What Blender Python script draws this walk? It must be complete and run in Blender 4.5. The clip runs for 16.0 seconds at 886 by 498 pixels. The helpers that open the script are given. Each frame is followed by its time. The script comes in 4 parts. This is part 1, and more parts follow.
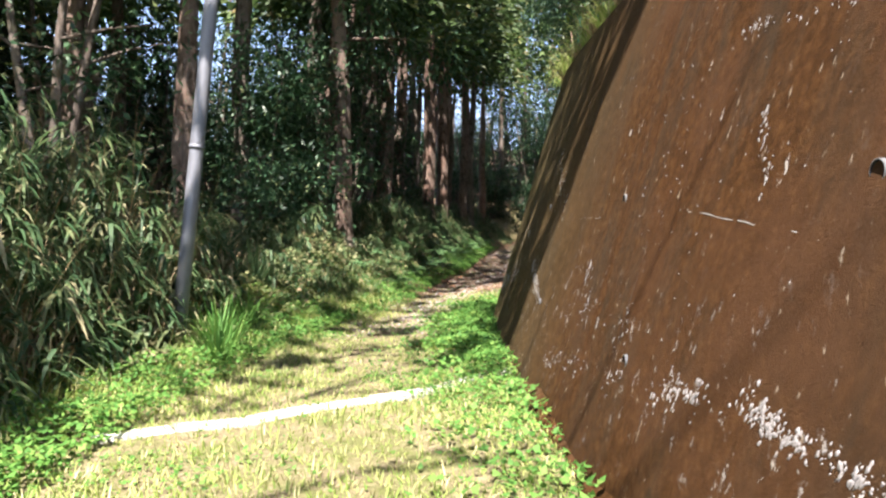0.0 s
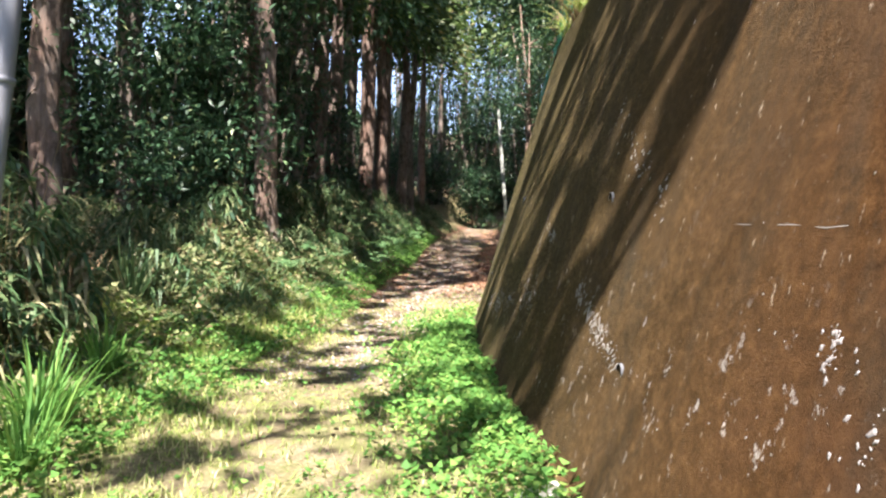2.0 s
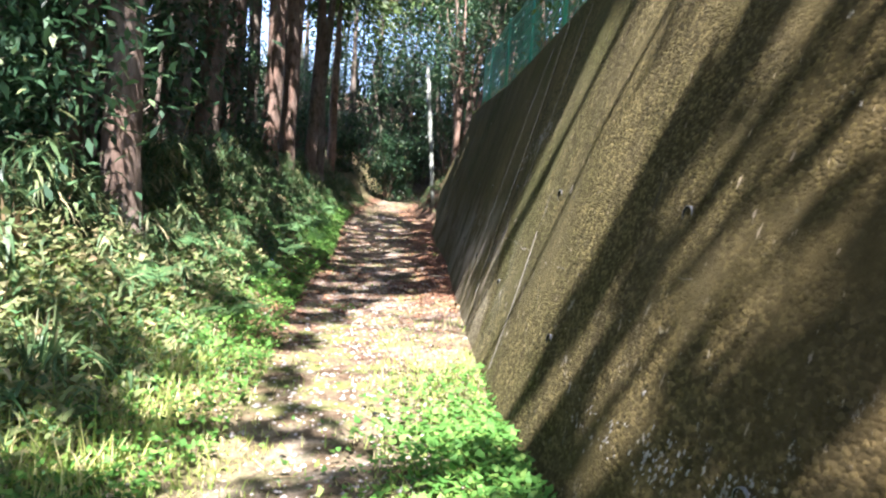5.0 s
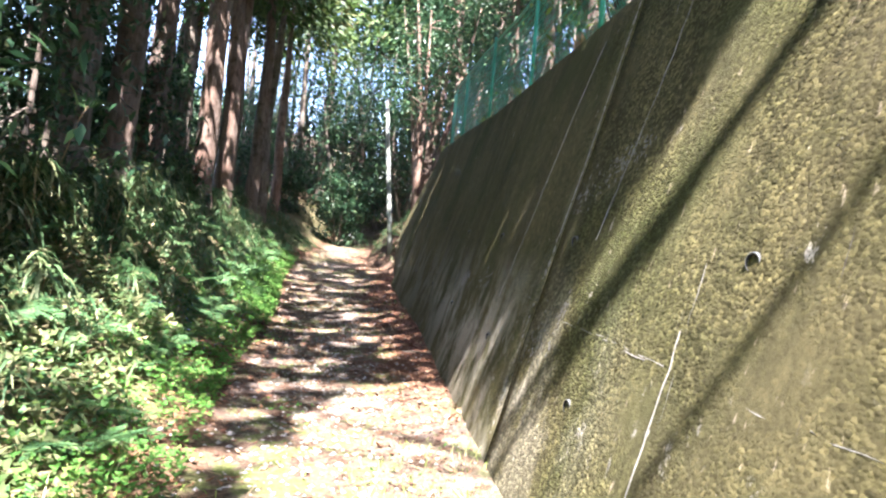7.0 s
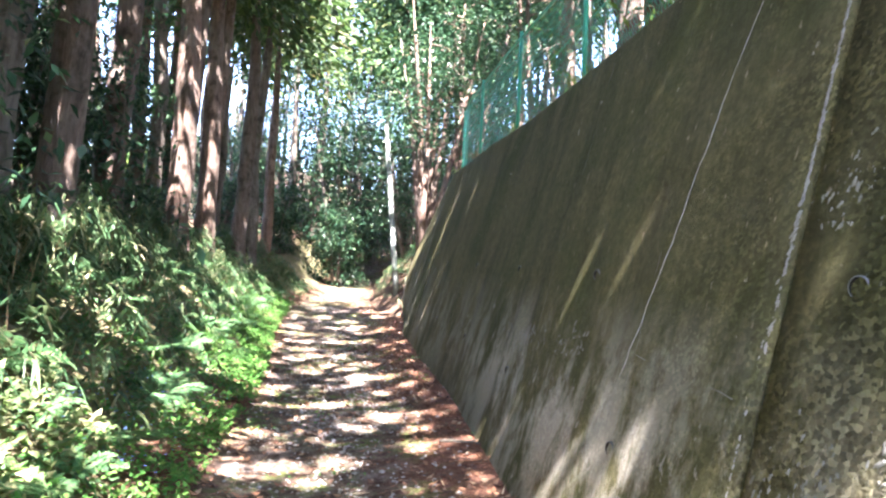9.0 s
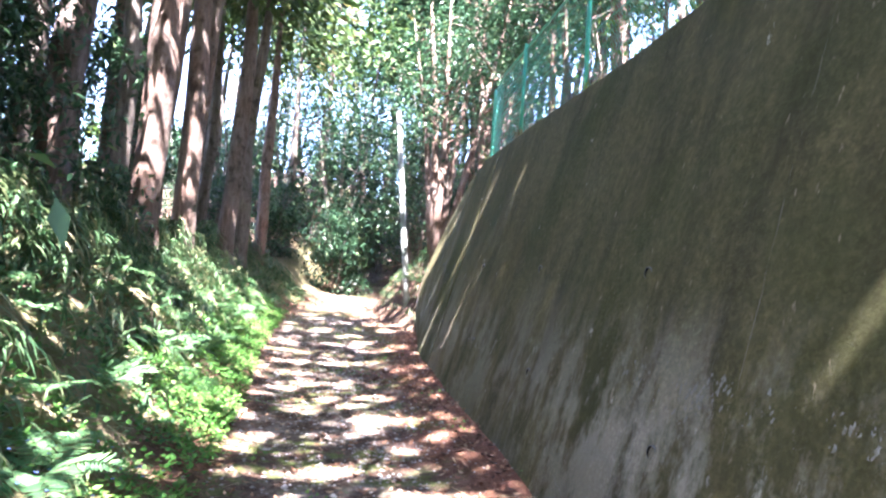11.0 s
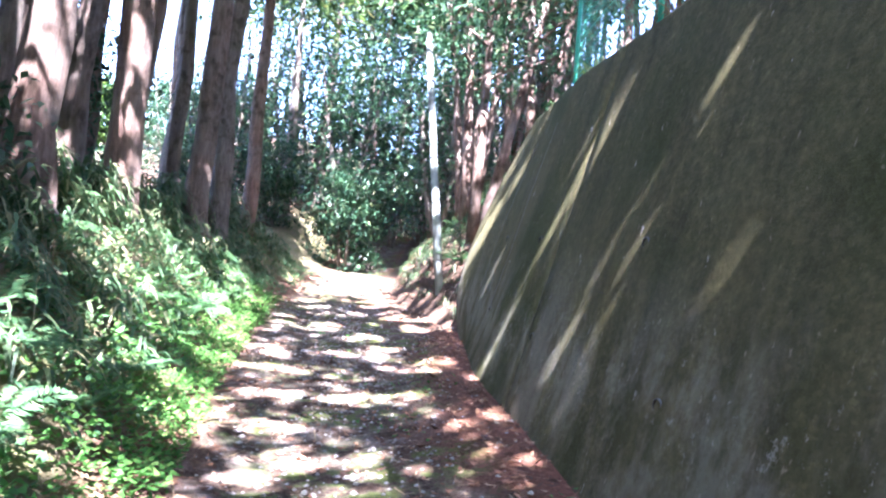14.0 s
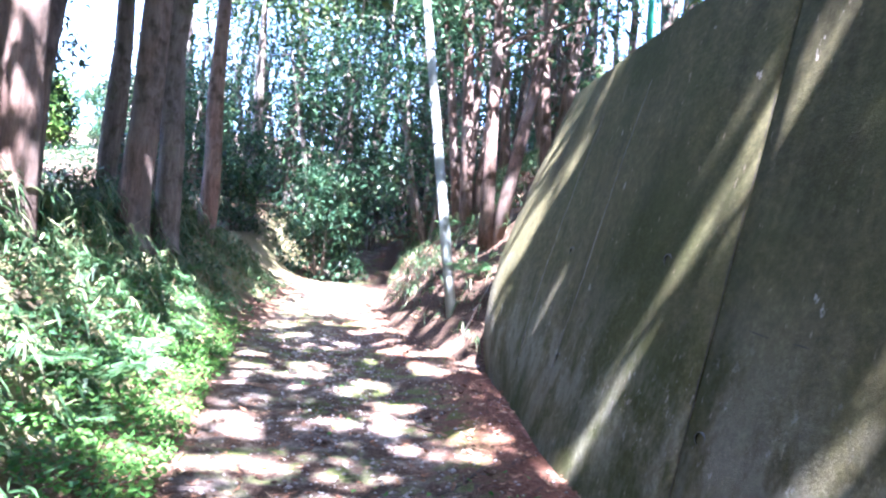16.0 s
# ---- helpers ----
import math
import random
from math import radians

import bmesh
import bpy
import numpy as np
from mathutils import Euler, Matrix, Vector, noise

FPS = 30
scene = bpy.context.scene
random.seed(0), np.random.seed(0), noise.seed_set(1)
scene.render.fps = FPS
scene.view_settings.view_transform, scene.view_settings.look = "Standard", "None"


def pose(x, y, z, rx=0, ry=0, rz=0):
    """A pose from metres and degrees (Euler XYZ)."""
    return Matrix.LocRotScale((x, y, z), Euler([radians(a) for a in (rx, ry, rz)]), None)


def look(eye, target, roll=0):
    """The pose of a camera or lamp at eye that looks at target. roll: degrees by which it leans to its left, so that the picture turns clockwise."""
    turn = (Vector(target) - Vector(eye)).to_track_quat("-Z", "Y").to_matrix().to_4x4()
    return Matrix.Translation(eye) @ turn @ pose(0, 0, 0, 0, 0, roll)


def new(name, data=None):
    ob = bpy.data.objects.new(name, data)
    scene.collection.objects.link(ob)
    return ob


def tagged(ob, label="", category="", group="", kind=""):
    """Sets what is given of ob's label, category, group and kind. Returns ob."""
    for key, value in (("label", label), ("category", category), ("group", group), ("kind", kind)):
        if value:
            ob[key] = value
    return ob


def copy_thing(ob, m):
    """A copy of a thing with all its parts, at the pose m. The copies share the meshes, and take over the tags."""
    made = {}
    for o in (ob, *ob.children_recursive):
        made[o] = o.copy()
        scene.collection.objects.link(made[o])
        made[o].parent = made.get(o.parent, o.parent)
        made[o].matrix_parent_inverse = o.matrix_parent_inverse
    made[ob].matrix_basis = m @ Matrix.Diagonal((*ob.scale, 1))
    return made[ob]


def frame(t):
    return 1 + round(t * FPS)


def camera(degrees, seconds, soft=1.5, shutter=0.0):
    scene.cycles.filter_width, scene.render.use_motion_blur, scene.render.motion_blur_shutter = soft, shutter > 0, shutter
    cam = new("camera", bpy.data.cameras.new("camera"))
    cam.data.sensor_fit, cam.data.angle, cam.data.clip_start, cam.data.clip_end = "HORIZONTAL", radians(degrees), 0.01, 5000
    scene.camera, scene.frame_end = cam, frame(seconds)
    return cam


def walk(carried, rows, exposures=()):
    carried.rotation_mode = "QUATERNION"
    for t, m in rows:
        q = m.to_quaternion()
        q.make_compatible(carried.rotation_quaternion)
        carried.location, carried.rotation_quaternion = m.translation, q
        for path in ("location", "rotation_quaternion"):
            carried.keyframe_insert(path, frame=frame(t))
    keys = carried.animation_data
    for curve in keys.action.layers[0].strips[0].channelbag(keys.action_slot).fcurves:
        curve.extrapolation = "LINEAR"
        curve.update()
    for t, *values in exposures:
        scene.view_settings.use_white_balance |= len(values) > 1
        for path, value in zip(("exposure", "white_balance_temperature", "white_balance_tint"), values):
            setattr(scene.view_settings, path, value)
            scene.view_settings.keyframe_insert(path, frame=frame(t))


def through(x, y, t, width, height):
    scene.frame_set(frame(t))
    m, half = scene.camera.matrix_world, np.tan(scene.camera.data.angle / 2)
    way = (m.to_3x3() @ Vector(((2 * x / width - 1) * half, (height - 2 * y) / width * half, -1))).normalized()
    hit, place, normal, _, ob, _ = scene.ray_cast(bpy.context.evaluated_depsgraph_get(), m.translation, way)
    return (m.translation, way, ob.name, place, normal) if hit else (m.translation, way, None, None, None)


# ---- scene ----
cam = camera(65.0, 16.0, soft=2.3)
PATH = [
    (0, (0.057, -0.077, 1.310), (0.006, 3.922, 1.380), 0.8),
    (0.5, (0.007, 0.595, 1.335), (0.182, 4.590, 1.425), 0.8),
    (1, (-0.185, 1.260, 1.392), (-0.077, 5.258, 1.431), 1.1),
    (1.5, (-0.173, 1.905, 1.467), (0.113, 5.895, 1.466), 1.3),
    (2, (-0.305, 2.550, 1.515), (0.059, 6.533, 1.507), 1.5),
    (2.5, (-0.430, 3.215, 1.545), (-0.002, 7.192, 1.527), 3.2),
    (3, (-0.490, 3.960, 1.590), (-0.136, 7.944, 1.530), 3.8),
    (3.5, (-0.573, 4.582, 1.673), (-0.093, 8.546, 1.435), 5),
    (4, (-0.557, 5.168, 1.758), (-0.107, 9.130, 1.449), 4.5),
    (4.5, (-0.717, 5.593, 1.815), (-0.172, 9.542, 1.497), 5),
    (5, (-0.650, 6.175, 1.858), (0.318, 10.053, 1.692), 4.1),
    (5.2, (-0.650, 6.428, 1.900), (0.326, 10.301, 1.692), 3.4),
    (7.3, (-0.448, 8.995, 1.980), (0.849, 12.774, 2.170), 4.9),
    (7.5, (-0.453, 9.197, 1.998), (0.835, 12.979, 2.211), 4.1),
    (8, (-0.453, 9.752, 2.040), (0.825, 13.538, 2.224), 4.4),
    (8.5, (-0.278, 10.288, 2.098), (1.031, 14.056, 2.386), 3.4),
    (8.7, (-0.222, 10.510, 2.087), (1.039, 14.294, 2.391), 2.8),
    (10.8, (0.173, 12.955, 2.163), (1.496, 16.712, 2.528), 4.3),
    (11, (0.210, 13.232, 2.127), (1.464, 17.013, 2.500), 4.3),
    (11.5, (0.348, 13.883, 2.175), (1.591, 17.668, 2.529), 4.4),
    (12, (0.600, 14.615, 2.228), (1.770, 18.419, 2.624), 4),
    (12.5, (0.635, 15.273, 2.275), (1.729, 19.110, 2.553), 4.7),
    (13, (0.820, 15.938, 2.330), (1.948, 19.769, 2.554), 4),
    (13.5, (0.747, 16.550, 2.328), (1.848, 20.391, 2.528), 4),
    (14, (0.830, 17.210, 2.343), (2.072, 21.006, 2.562), 5),
    (14.5, (0.830, 17.905, 2.393), (2.006, 21.721, 2.627), 4.6),
    (15, (0.890, 18.480, 2.465), (2.160, 22.263, 2.739), 4.9),
    (15.5, (1.027, 19.137, 2.535), (2.357, 22.901, 2.791), 3.6),
    (16, (1.067, 19.712, 2.615), (2.473, 23.451, 2.829), 3.6),
]
EXPOSURES = [(0.0, 2.4, 6550, 22), (3.5, 3.0, 6350, 24), (5.0, 3.05, 6150, 23), (8.0, 4.15, 6050, 23), (11.0, 4.8, 5750, 29), (16.0, 4.8, 5200, 31)]
walk(cam, [(t, look(eye, target, roll)) for t, eye, target, roll in PATH], EXPOSURES)

# ---- world and sun ----
# high behind the walker, almost in the plane of the wall, so that it rakes the face
TO_SUN = Vector((-0.07, -0.5, 0.866)).normalized()
world = bpy.data.worlds.new("sky_world")
scene.world = world
world.use_nodes = True
wn = world.node_tree.nodes
sky = wn.new("ShaderNodeTexSky")
sky.sky_type = 'NISHITA'
sky.sun_disc = False
sky.sun_elevation = math.asin(TO_SUN.z)
sky.sun_rotation = math.atan2(TO_SUN.x, TO_SUN.y)
wn["Background"].inputs["Strength"].default_value = 0.10
world.node_tree.links.new(sky.outputs[0], wn["Background"].inputs["Color"])
sun_data = bpy.data.lights.new("sun", 'SUN')
sun_data.energy = 5.0
sun_data.angle = radians(0.5)
sun_data.color = (1.0, 0.95, 0.86)
sun = new("sun", sun_data)
sun.matrix_world = look((0, 0, 30), Vector((0, 0, 30)) - TO_SUN)

# ---- materials ----
def node_mat(name, rough=0.8, metal=0.0, spec=0.3):
    m = bpy.data.materials.new(name)
    m.use_nodes = True
    b = m.node_tree.nodes["Principled BSDF"]
    b.inputs["Roughness"].default_value = rough
    b.inputs["Metallic"].default_value = metal
    b.inputs["Specular IOR Level"].default_value = spec
    return m, m.node_tree.nodes, m.node_tree.links, b


def noise_node(nodes, links, scale, detail=4, rough=0.6, stretch=None, coords="Object"):
    n = nodes.new("ShaderNodeTexNoise")
    n.inputs["Scale"].default_value = scale
    n.inputs["Detail"].default_value = detail
    n.inputs["Roughness"].default_value = rough
    tc = nodes.new("ShaderNodeTexCoord")
    if stretch:
        mp = nodes.new("ShaderNodeMapping")
        mp.inputs["Scale"].default_value = stretch
        links.new(tc.outputs[coords], mp.inputs["Vector"])
        links.new(mp.outputs[0], n.inputs["Vector"])
    else:
        links.new(tc.outputs[coords], n.inputs["Vector"])
    return n.outputs["Fac"]


def ramp(nodes, links, fac, stops):
    r = nodes.new("ShaderNodeValToRGB")
    e = r.color_ramp.elements
    while len(e) < len(stops):
        e.new(0.5)
    for k, (p, c) in enumerate(stops):
        e[k].position = p
        e[k].color = (*c, 1) if len(c) == 3 else c
    links.new(fac, r.inputs["Fac"])
    return r.outputs["Color"]


def blend(nodes, links, fac, a, b, kind='MIX'):
    m = nodes.new("ShaderNodeMix")
    m.data_type = 'RGBA'
    m.blend_type = kind
    for v, k in ((fac, 0), (a, 6), (b, 7)):
        if isinstance(v, (int, float)):
            m.inputs[k].default_value = v
        elif isinstance(v, tuple):
            m.inputs[k].default_value = (*v, 1)
        else:
            links.new(v, m.inputs[k])
    return m.outputs[2]


def bump(nodes, links, b, height, strength=0.5, dist=0.02):
    n = nodes.new("ShaderNodeBump")
    n.inputs["Strength"].default_value = strength
    n.inputs["Distance"].default_value = dist
    links.new(height, n.inputs["Height"])
    links.new(n.outputs[0], b.inputs["Normal"])


def bark_mat(name, dark, light, moss=0.0):
    m, n, l, b = node_mat(name, 0.95, spec=0.1)
    f = noise_node(n, l, 16, 8, 0.75, (1, 1, 0.16))
    big = noise_node(n, l, 2.6, 5, 0.65, (1, 1, 0.45))
    c = ramp(n, l, f, [(0.3, dark), (0.52, tuple((x + y) / 2 for x, y in zip(dark, light))), (0.7, light)])
    c = blend(n, l, ramp(n, l, big, [(0.4, (0, 0, 0)), (0.65, (0.55, 0.55, 0.55))]), c, (0.16, 0.15, 0.13))
    if moss:
        c = blend(n, l, ramp(n, l, noise_node(n, l, 2.3, 4), [(0.55, (0, 0, 0)), (0.75, (moss, moss, moss))]), c, (0.06, 0.09, 0.025))
    knots = ramp(n, l, noise_node(n, l, 5.5, 4, 0.6, (1, 1, 0.7)), [(0.36, (0.35, 0.33, 0.3)), (0.5, (1, 1, 1))])
    c = blend(n, l, 0.8, c, knots, 'MULTIPLY')
    l.new(c, b.inputs["Base Color"])
    bump(n, l, b, f, 1.0, 0.03)
    return m


def leaf_mat(name, stops, rough=0.45, through=0.35, spec=0.4):
    m, n, l, b = node_mat(name, rough, spec=spec)
    g = n.new("ShaderNodeNewGeometry")
    c = ramp(n, l, g.outputs["Random Per Island"], stops)
    big = noise_node(n, l, 0.7, 3, 0.6)
    c = blend(n, l, 0.5, c, ramp(n, l, big, [(0.3, (0.55, 0.6, 0.5)), (0.7, (1.25, 1.2, 1.1))]), 'MULTIPLY')
    l.new(c, b.inputs["Base Color"])
    t = n.new("ShaderNodeBsdfTranslucent")
    l.new(c, t.inputs["Color"])
    mx = n.new("ShaderNodeMixShader")
    mx.inputs[0].default_value = through
    l.new(b.outputs[0], mx.inputs[1])
    l.new(t.outputs[0], mx.inputs[2])
    l.new(mx.outputs[0], n["Material Output"].inputs["Surface"])
    return m


BARK = bark_mat("cedar_bark", (0.05, 0.034, 0.026), (0.22, 0.16, 0.125))
BARK_GREY = bark_mat("greyed_bark", (0.05, 0.04, 0.032), (0.23, 0.19, 0.155), 0.5)
BARK_RED = bark_mat("reddish_bark", (0.055, 0.034, 0.026), (0.26, 0.175, 0.13))
CEDAR_LEAF = leaf_mat("cedar_foliage", [(0.0, (0.02, 0.045, 0.012)), (0.6, (0.05, 0.10, 0.025)), (0.9, (0.10, 0.15, 0.04)), (1.0, (0.16, 0.13, 0.05))], 0.6, 0.35)
BROAD_LEAF = leaf_mat("glossy_leaf", [(0.0, (0.015, 0.042, 0.022)), (0.6, (0.03, 0.078, 0.038)), (0.92, (0.065, 0.13, 0.06)), (1.0, (0.2, 0.23, 0.11))], 0.45, 0.28, 0.3)
LIGHT_LEAF = leaf_mat("light_leaf", [(0.0, (0.04, 0.10, 0.025)), (0.6, (0.09, 0.18, 0.04)), (1.0, (0.20, 0.27, 0.06))], 0.45, 0.45)
GRASS = leaf_mat("short_grass", [(0.0, (0.14, 0.24, 0.04)), (0.45, (0.26, 0.35, 0.08)), (0.75, (0.40, 0.42, 0.16)), (1.0, (0.52, 0.45, 0.28))], 0.6, 0.4)
HERB = leaf_mat("herb_leaf", [(0.0, (0.05, 0.15, 0.03)), (0.6, (0.095, 0.235, 0.05)), (1.0, (0.19, 0.31, 0.075))], 0.6, 0.42, 0.2)
SASA = leaf_mat("bamboo_grass_leaf", [(0.0, (0.03, 0.08, 0.032)), (0.5, (0.07, 0.13, 0.055)), (0.85, (0.14, 0.18, 0.08)), (1.0, (0.36, 0.33, 0.2))], 0.5, 0.38, 0.3)
PALE_HERB = leaf_mat("pale_undergrowth_leaf", [(0.0, (0.09, 0.14, 0.05)), (0.5, (0.16, 0.2, 0.085)), (0.85, (0.26, 0.26, 0.14)), (1.0, (0.3, 0.23, 0.14))], 0.6, 0.4, 0.2)
FERN = leaf_mat("fern_leaf", [(0.0, (0.05, 0.13, 0.055)), (0.7, (0.105, 0.215, 0.09)), (1.0, (0.2, 0.3, 0.13))], 0.65, 0.4, 0.15)
DRY = leaf_mat("dry_stem", [(0.0, (0.12, 0.08, 0.045)), (0.6, (0.28, 0.20, 0.11)), (1.0, (0.45, 0.36, 0.22))], 0.8, 0.15)
LITTER = leaf_mat("fallen_leaf", [(0.0, (0.06, 0.03, 0.018)), (0.5, (0.16, 0.075, 0.04)), (0.85, (0.27, 0.14, 0.075)), (1.0, (0.38, 0.28, 0.18))], 0.8, 0.05)


def ground_mat():
    m, n, l, b = node_mat("forest_floor", 0.95, spec=0.1)
    a = n.new("ShaderNodeAttribute")
    a.attribute_name = "cover"
    sep = n.new("ShaderNodeSeparateColor")
    l.new(a.outputs["Color"], sep.inputs[0])
    fine = noise_node(n, l, 34, 6, 0.75)
    mid = noise_node(n, l, 5, 5, 0.65)
    big = noise_node(n, l, 0.9, 4, 0.6)
    soil = ramp(n, l, fine, [(0.3, (0.026, 0.018, 0.012)), (0.5, (0.07, 0.045, 0.03)), (0.68, (0.17, 0.12, 0.08))])
    grit = ramp(n, l, fine, [(0.3, (0.10, 0.08, 0.065)), (0.6, (0.25, 0.21, 0.175)), (0.75, (0.38, 0.33, 0.28))])
    red = ramp(n, l, fine, [(0.3, (0.08, 0.03, 0.018)), (0.6, (0.19, 0.095, 0.06)), (0.75, (0.32, 0.2, 0.13))])
    green = ramp(n, l, fine, [(0.3, (0.09, 0.075, 0.04)), (0.55, (0.22, 0.19, 0.11)), (0.75, (0.42, 0.35, 0.25))])
    green = blend(n, l, ramp(n, l, noise_node(n, l, 3.2, 5, 0.7), [(0.42, (0, 0, 0)), (0.6, (0.8, 0.8, 0.8))]), green, (0.10, 0.12, 0.035))
    moss = ramp(n, l, fine, [(0.3, (0.04, 0.06, 0.012)), (0.7, (0.15, 0.18, 0.04))])
    c = blend(n, l, ramp(n, l, mid, [(0.42, (0, 0, 0)), (0.62, (1, 1, 1))]), soil, grit)
    c = blend(n, l, sep.outputs[1], soil, c)
    c = blend(n, l, sep.outputs[2], c, red)
    mossy = blend(n, l, 1.0, ramp(n, l, mid, [(0.47, (0, 0, 0)), (0.56, (0.85, 0.85, 0.85))]), sep.outputs[1], 'MULTIPLY')
    mossy = blend(n, l, 1.0, ramp(n, l, big, [(0.42, (0, 0, 0)), (0.54, (1, 1, 1))]), mossy, 'MULTIPLY')
    c = blend(n, l, mossy, c, moss)
    c = blend(n, l, sep.outputs[0], c, green)
    l.new(c, b.inputs["Base Color"])
    bump(n, l, b, fine, 0.9, 0.03)
    return m


def wall_mat():
    m, n, l, b = node_mat("stained_concrete", 0.9, spec=0.06)
    fine = noise_node(n, l, 110, 5, 0.75)
    grain = noise_node(n, l, 17, 5, 0.7)
    drip = noise_node(n, l, 2.2, 5, 0.65, (1.0, 1.6, 0.22))
    blot = noise_node(n, l, 0.75, 5, 0.6)
    flake = noise_node(n, l, 7.0, 6, 0.7, (1.0, 1.0, 0.5))
    base = ramp(n, l, grain, [(0.28, (0.045, 0.036, 0.026)), (0.5, (0.095, 0.078, 0.055)), (0.72, (0.17, 0.145, 0.105))])
    tc = n.new("ShaderNodeTexCoord")
    sx = n.new("ShaderNodeSeparateXYZ")
    l.new(tc.outputs["Object"], sx.inputs[0])
    # rusty algae on the first bays, grey-green further on
    far = n.new("ShaderNodeMapRange")
    far.inputs["From Min"].default_value, far.inputs["From Max"].default_value = 4.0, 11.0
    l.new(sx.outputs["Y"], far.inputs["Value"])
    rust = blend(n, l, 1.0, base, (0.47, 0.265, 0.125), 'MULTIPLY')
    olive = blend(n, l, 1.0, blend(n, l, 0.45, base, (0.09, 0.08, 0.058)), (1.0, 1.08, 0.74), 'MULTIPLY')
    c = blend(n, l, far.outputs[0], rust, olive)
    c = blend(n, l, ramp(n, l, drip, [(0.45, (0, 0, 0)), (0.7, (0.6, 0.6, 0.6))]), c, (0.03, 0.027, 0.018))
    c = blend(n, l, ramp(n, l, blot, [(0.46, (0, 0, 0)), (0.64, (0.7, 0.7, 0.7))]), c, blend(n, l, far.outputs[0], (0.06, 0.03, 0.014), (0.042, 0.05, 0.018)))
    c = blend(n, l, ramp(n, l, flake, [(0.68, (0, 0, 0)), (0.70, (0.8, 0.8, 0.8))]), c, (0.36, 0.34, 0.30))
    tick = ramp(n, l, noise_node(n, l, 26, 4, 0.6, (1, 1, 0.3)), [(0.66, (0, 0, 0)), (0.72, (0.7, 0.7, 0.7))])
    c = blend(n, l, tick, c, (0.27, 0.23, 0.17))
    # bare lime runs in the lower third
    hz = n.new("ShaderNodeAttribute")
    hz.attribute_name = "level"
    low = ramp(n, l, hz.outputs["Fac"], [(0.08, (0.25, 0.25, 0.25)), (0.17, (1, 1, 1)), (0.23, (1, 1, 1)), (0.33, (0.12, 0.12, 0.12)), (0.6, (0, 0, 0))])
    run = ramp(n, l, noise_node(n, l, 13, 8, 0.78, (1, 0.8, 0.5)), [(0.6, (0, 0, 0)), (0.63, (0.8, 0.8, 0.8))])
    c = blend(n, l, blend(n, l, 1.0, low, run, 'MULTIPLY'), c, (0.26, 0.25, 0.225))
    wash = ramp(n, l, hz.outputs["Fac"], [(0.0, (0.5, 0.5, 0.5)), (0.18, (1, 1, 1)), (0.42, (0, 0, 0))])
    wash = blend(n, l, 1.0, wash, ramp(n, l, noise_node(n, l, 1.7, 8, 0.72, (1, 1, 0.55)), [(0.45, (0, 0, 0)), (0.56, (0.8, 0.8, 0.8))]), 'MULTIPLY')
    limy = n.new("ShaderNodeMapRange")
    limy.inputs["From Min"].default_value, limy.inputs["From Max"].default_value = 11.0, 13.0
    l.new(sx.outputs["Y"], limy.inputs["Value"])
    fade = n.new("ShaderNodeMapRange")
    fade.inputs["From Min"].default_value, fade.inputs["From Max"].default_value = 15.5, 18.0
    fade.inputs["To Min"].default_value, fade.inputs["To Max"].default_value = 1.0, 0.4
    l.new(sx.outputs["Y"], fade.inputs["Value"])
    wash = blend(n, l, 1.0, wash, fade.outputs[0], 'MULTIPLY')
    c = blend(n, l, blend(n, l, 1.0, wash, limy.outputs[0], 'MULTIPLY'), c, (0.34, 0.32, 0.265))
    hgt = blend(n, l, 0.3, fine, grain)
    # exposed pebbles in the middle bays
    vor = n.new("ShaderNodeTexVoronoi")
    vor.inputs["Scale"].default_value = 62
    mp = n.new("ShaderNodeMapping")
    mp.inputs["Scale"].default_value = (1, 0.75, 1)
    l.new(tc.outputs["Object"], mp.inputs["Vector"])
    l.new(mp.outputs[0], vor.inputs["Vector"])
    stony = ramp(n, l, far.outputs[0], [(0.25, (0.15, 0.15, 0.15)), (0.6, (1, 1, 1)), (1.0, (1, 1, 1))])
    past = n.new("ShaderNodeMapRange")
    past.inputs["From Min"].default_value, past.inputs["From Max"].default_value = 12.2, 13.4
    past.inputs["To Min"].default_value, past.inputs["To Max"].default_value = 1.0, 0.25
    l.new(sx.outputs["Y"], past.inputs["Value"])
    stony = blend(n, l, 1.0, stony, past.outputs[0], 'MULTIPLY')
    stony = blend(n, l, 1.0, stony, ramp(n, l, noise_node(n, l, 1.3, 5, 0.6), [(0.36, (0.15, 0.15, 0.15)), (0.55, (1, 1, 1))]), 'MULTIPLY')
    tone = n.new("ShaderNodeSeparateColor")
    l.new(vor.outputs["Color"], tone.inputs[0])
    c = blend(n, l, blend(n, l, 1.0, stony, (0.75, 0.75, 0.75), 'MULTIPLY'), c, blend(n, l, 1.0, c, ramp(n, l, tone.outputs[0], [(0.0, (0.3, 0.3, 0.27)), (0.6, (0.9, 0.88, 0.8)), (1.0, (2.0, 1.95, 1.75))]), 'MULTIPLY'))
    l.new(c, b.inputs["Base Color"])
    lump = blend(n, l, 1.0, ramp(n, l, vor.outputs["Distance"], [(0.0, (1, 1, 1)), (0.7, (0, 0, 0))]), stony, 'MULTIPLY')
    low_bump = n.new("ShaderNodeBump")
    low_bump.inputs["Strength"].default_value = 1.0
    low_bump.inputs["Distance"].default_value = 0.007
    l.new(lump, low_bump.inputs["Height"])
    top_bump = n.new("ShaderNodeBump")
    top_bump.inputs["Strength"].default_value = 0.9
    top_bump.inputs["Distance"].default_value = 0.012
    l.new(hgt, top_bump.inputs["Height"])
    l.new(low_bump.outputs[0], top_bump.inputs["Normal"])
    l.new(top_bump.outputs[0], b.inputs["Normal"])
    return m


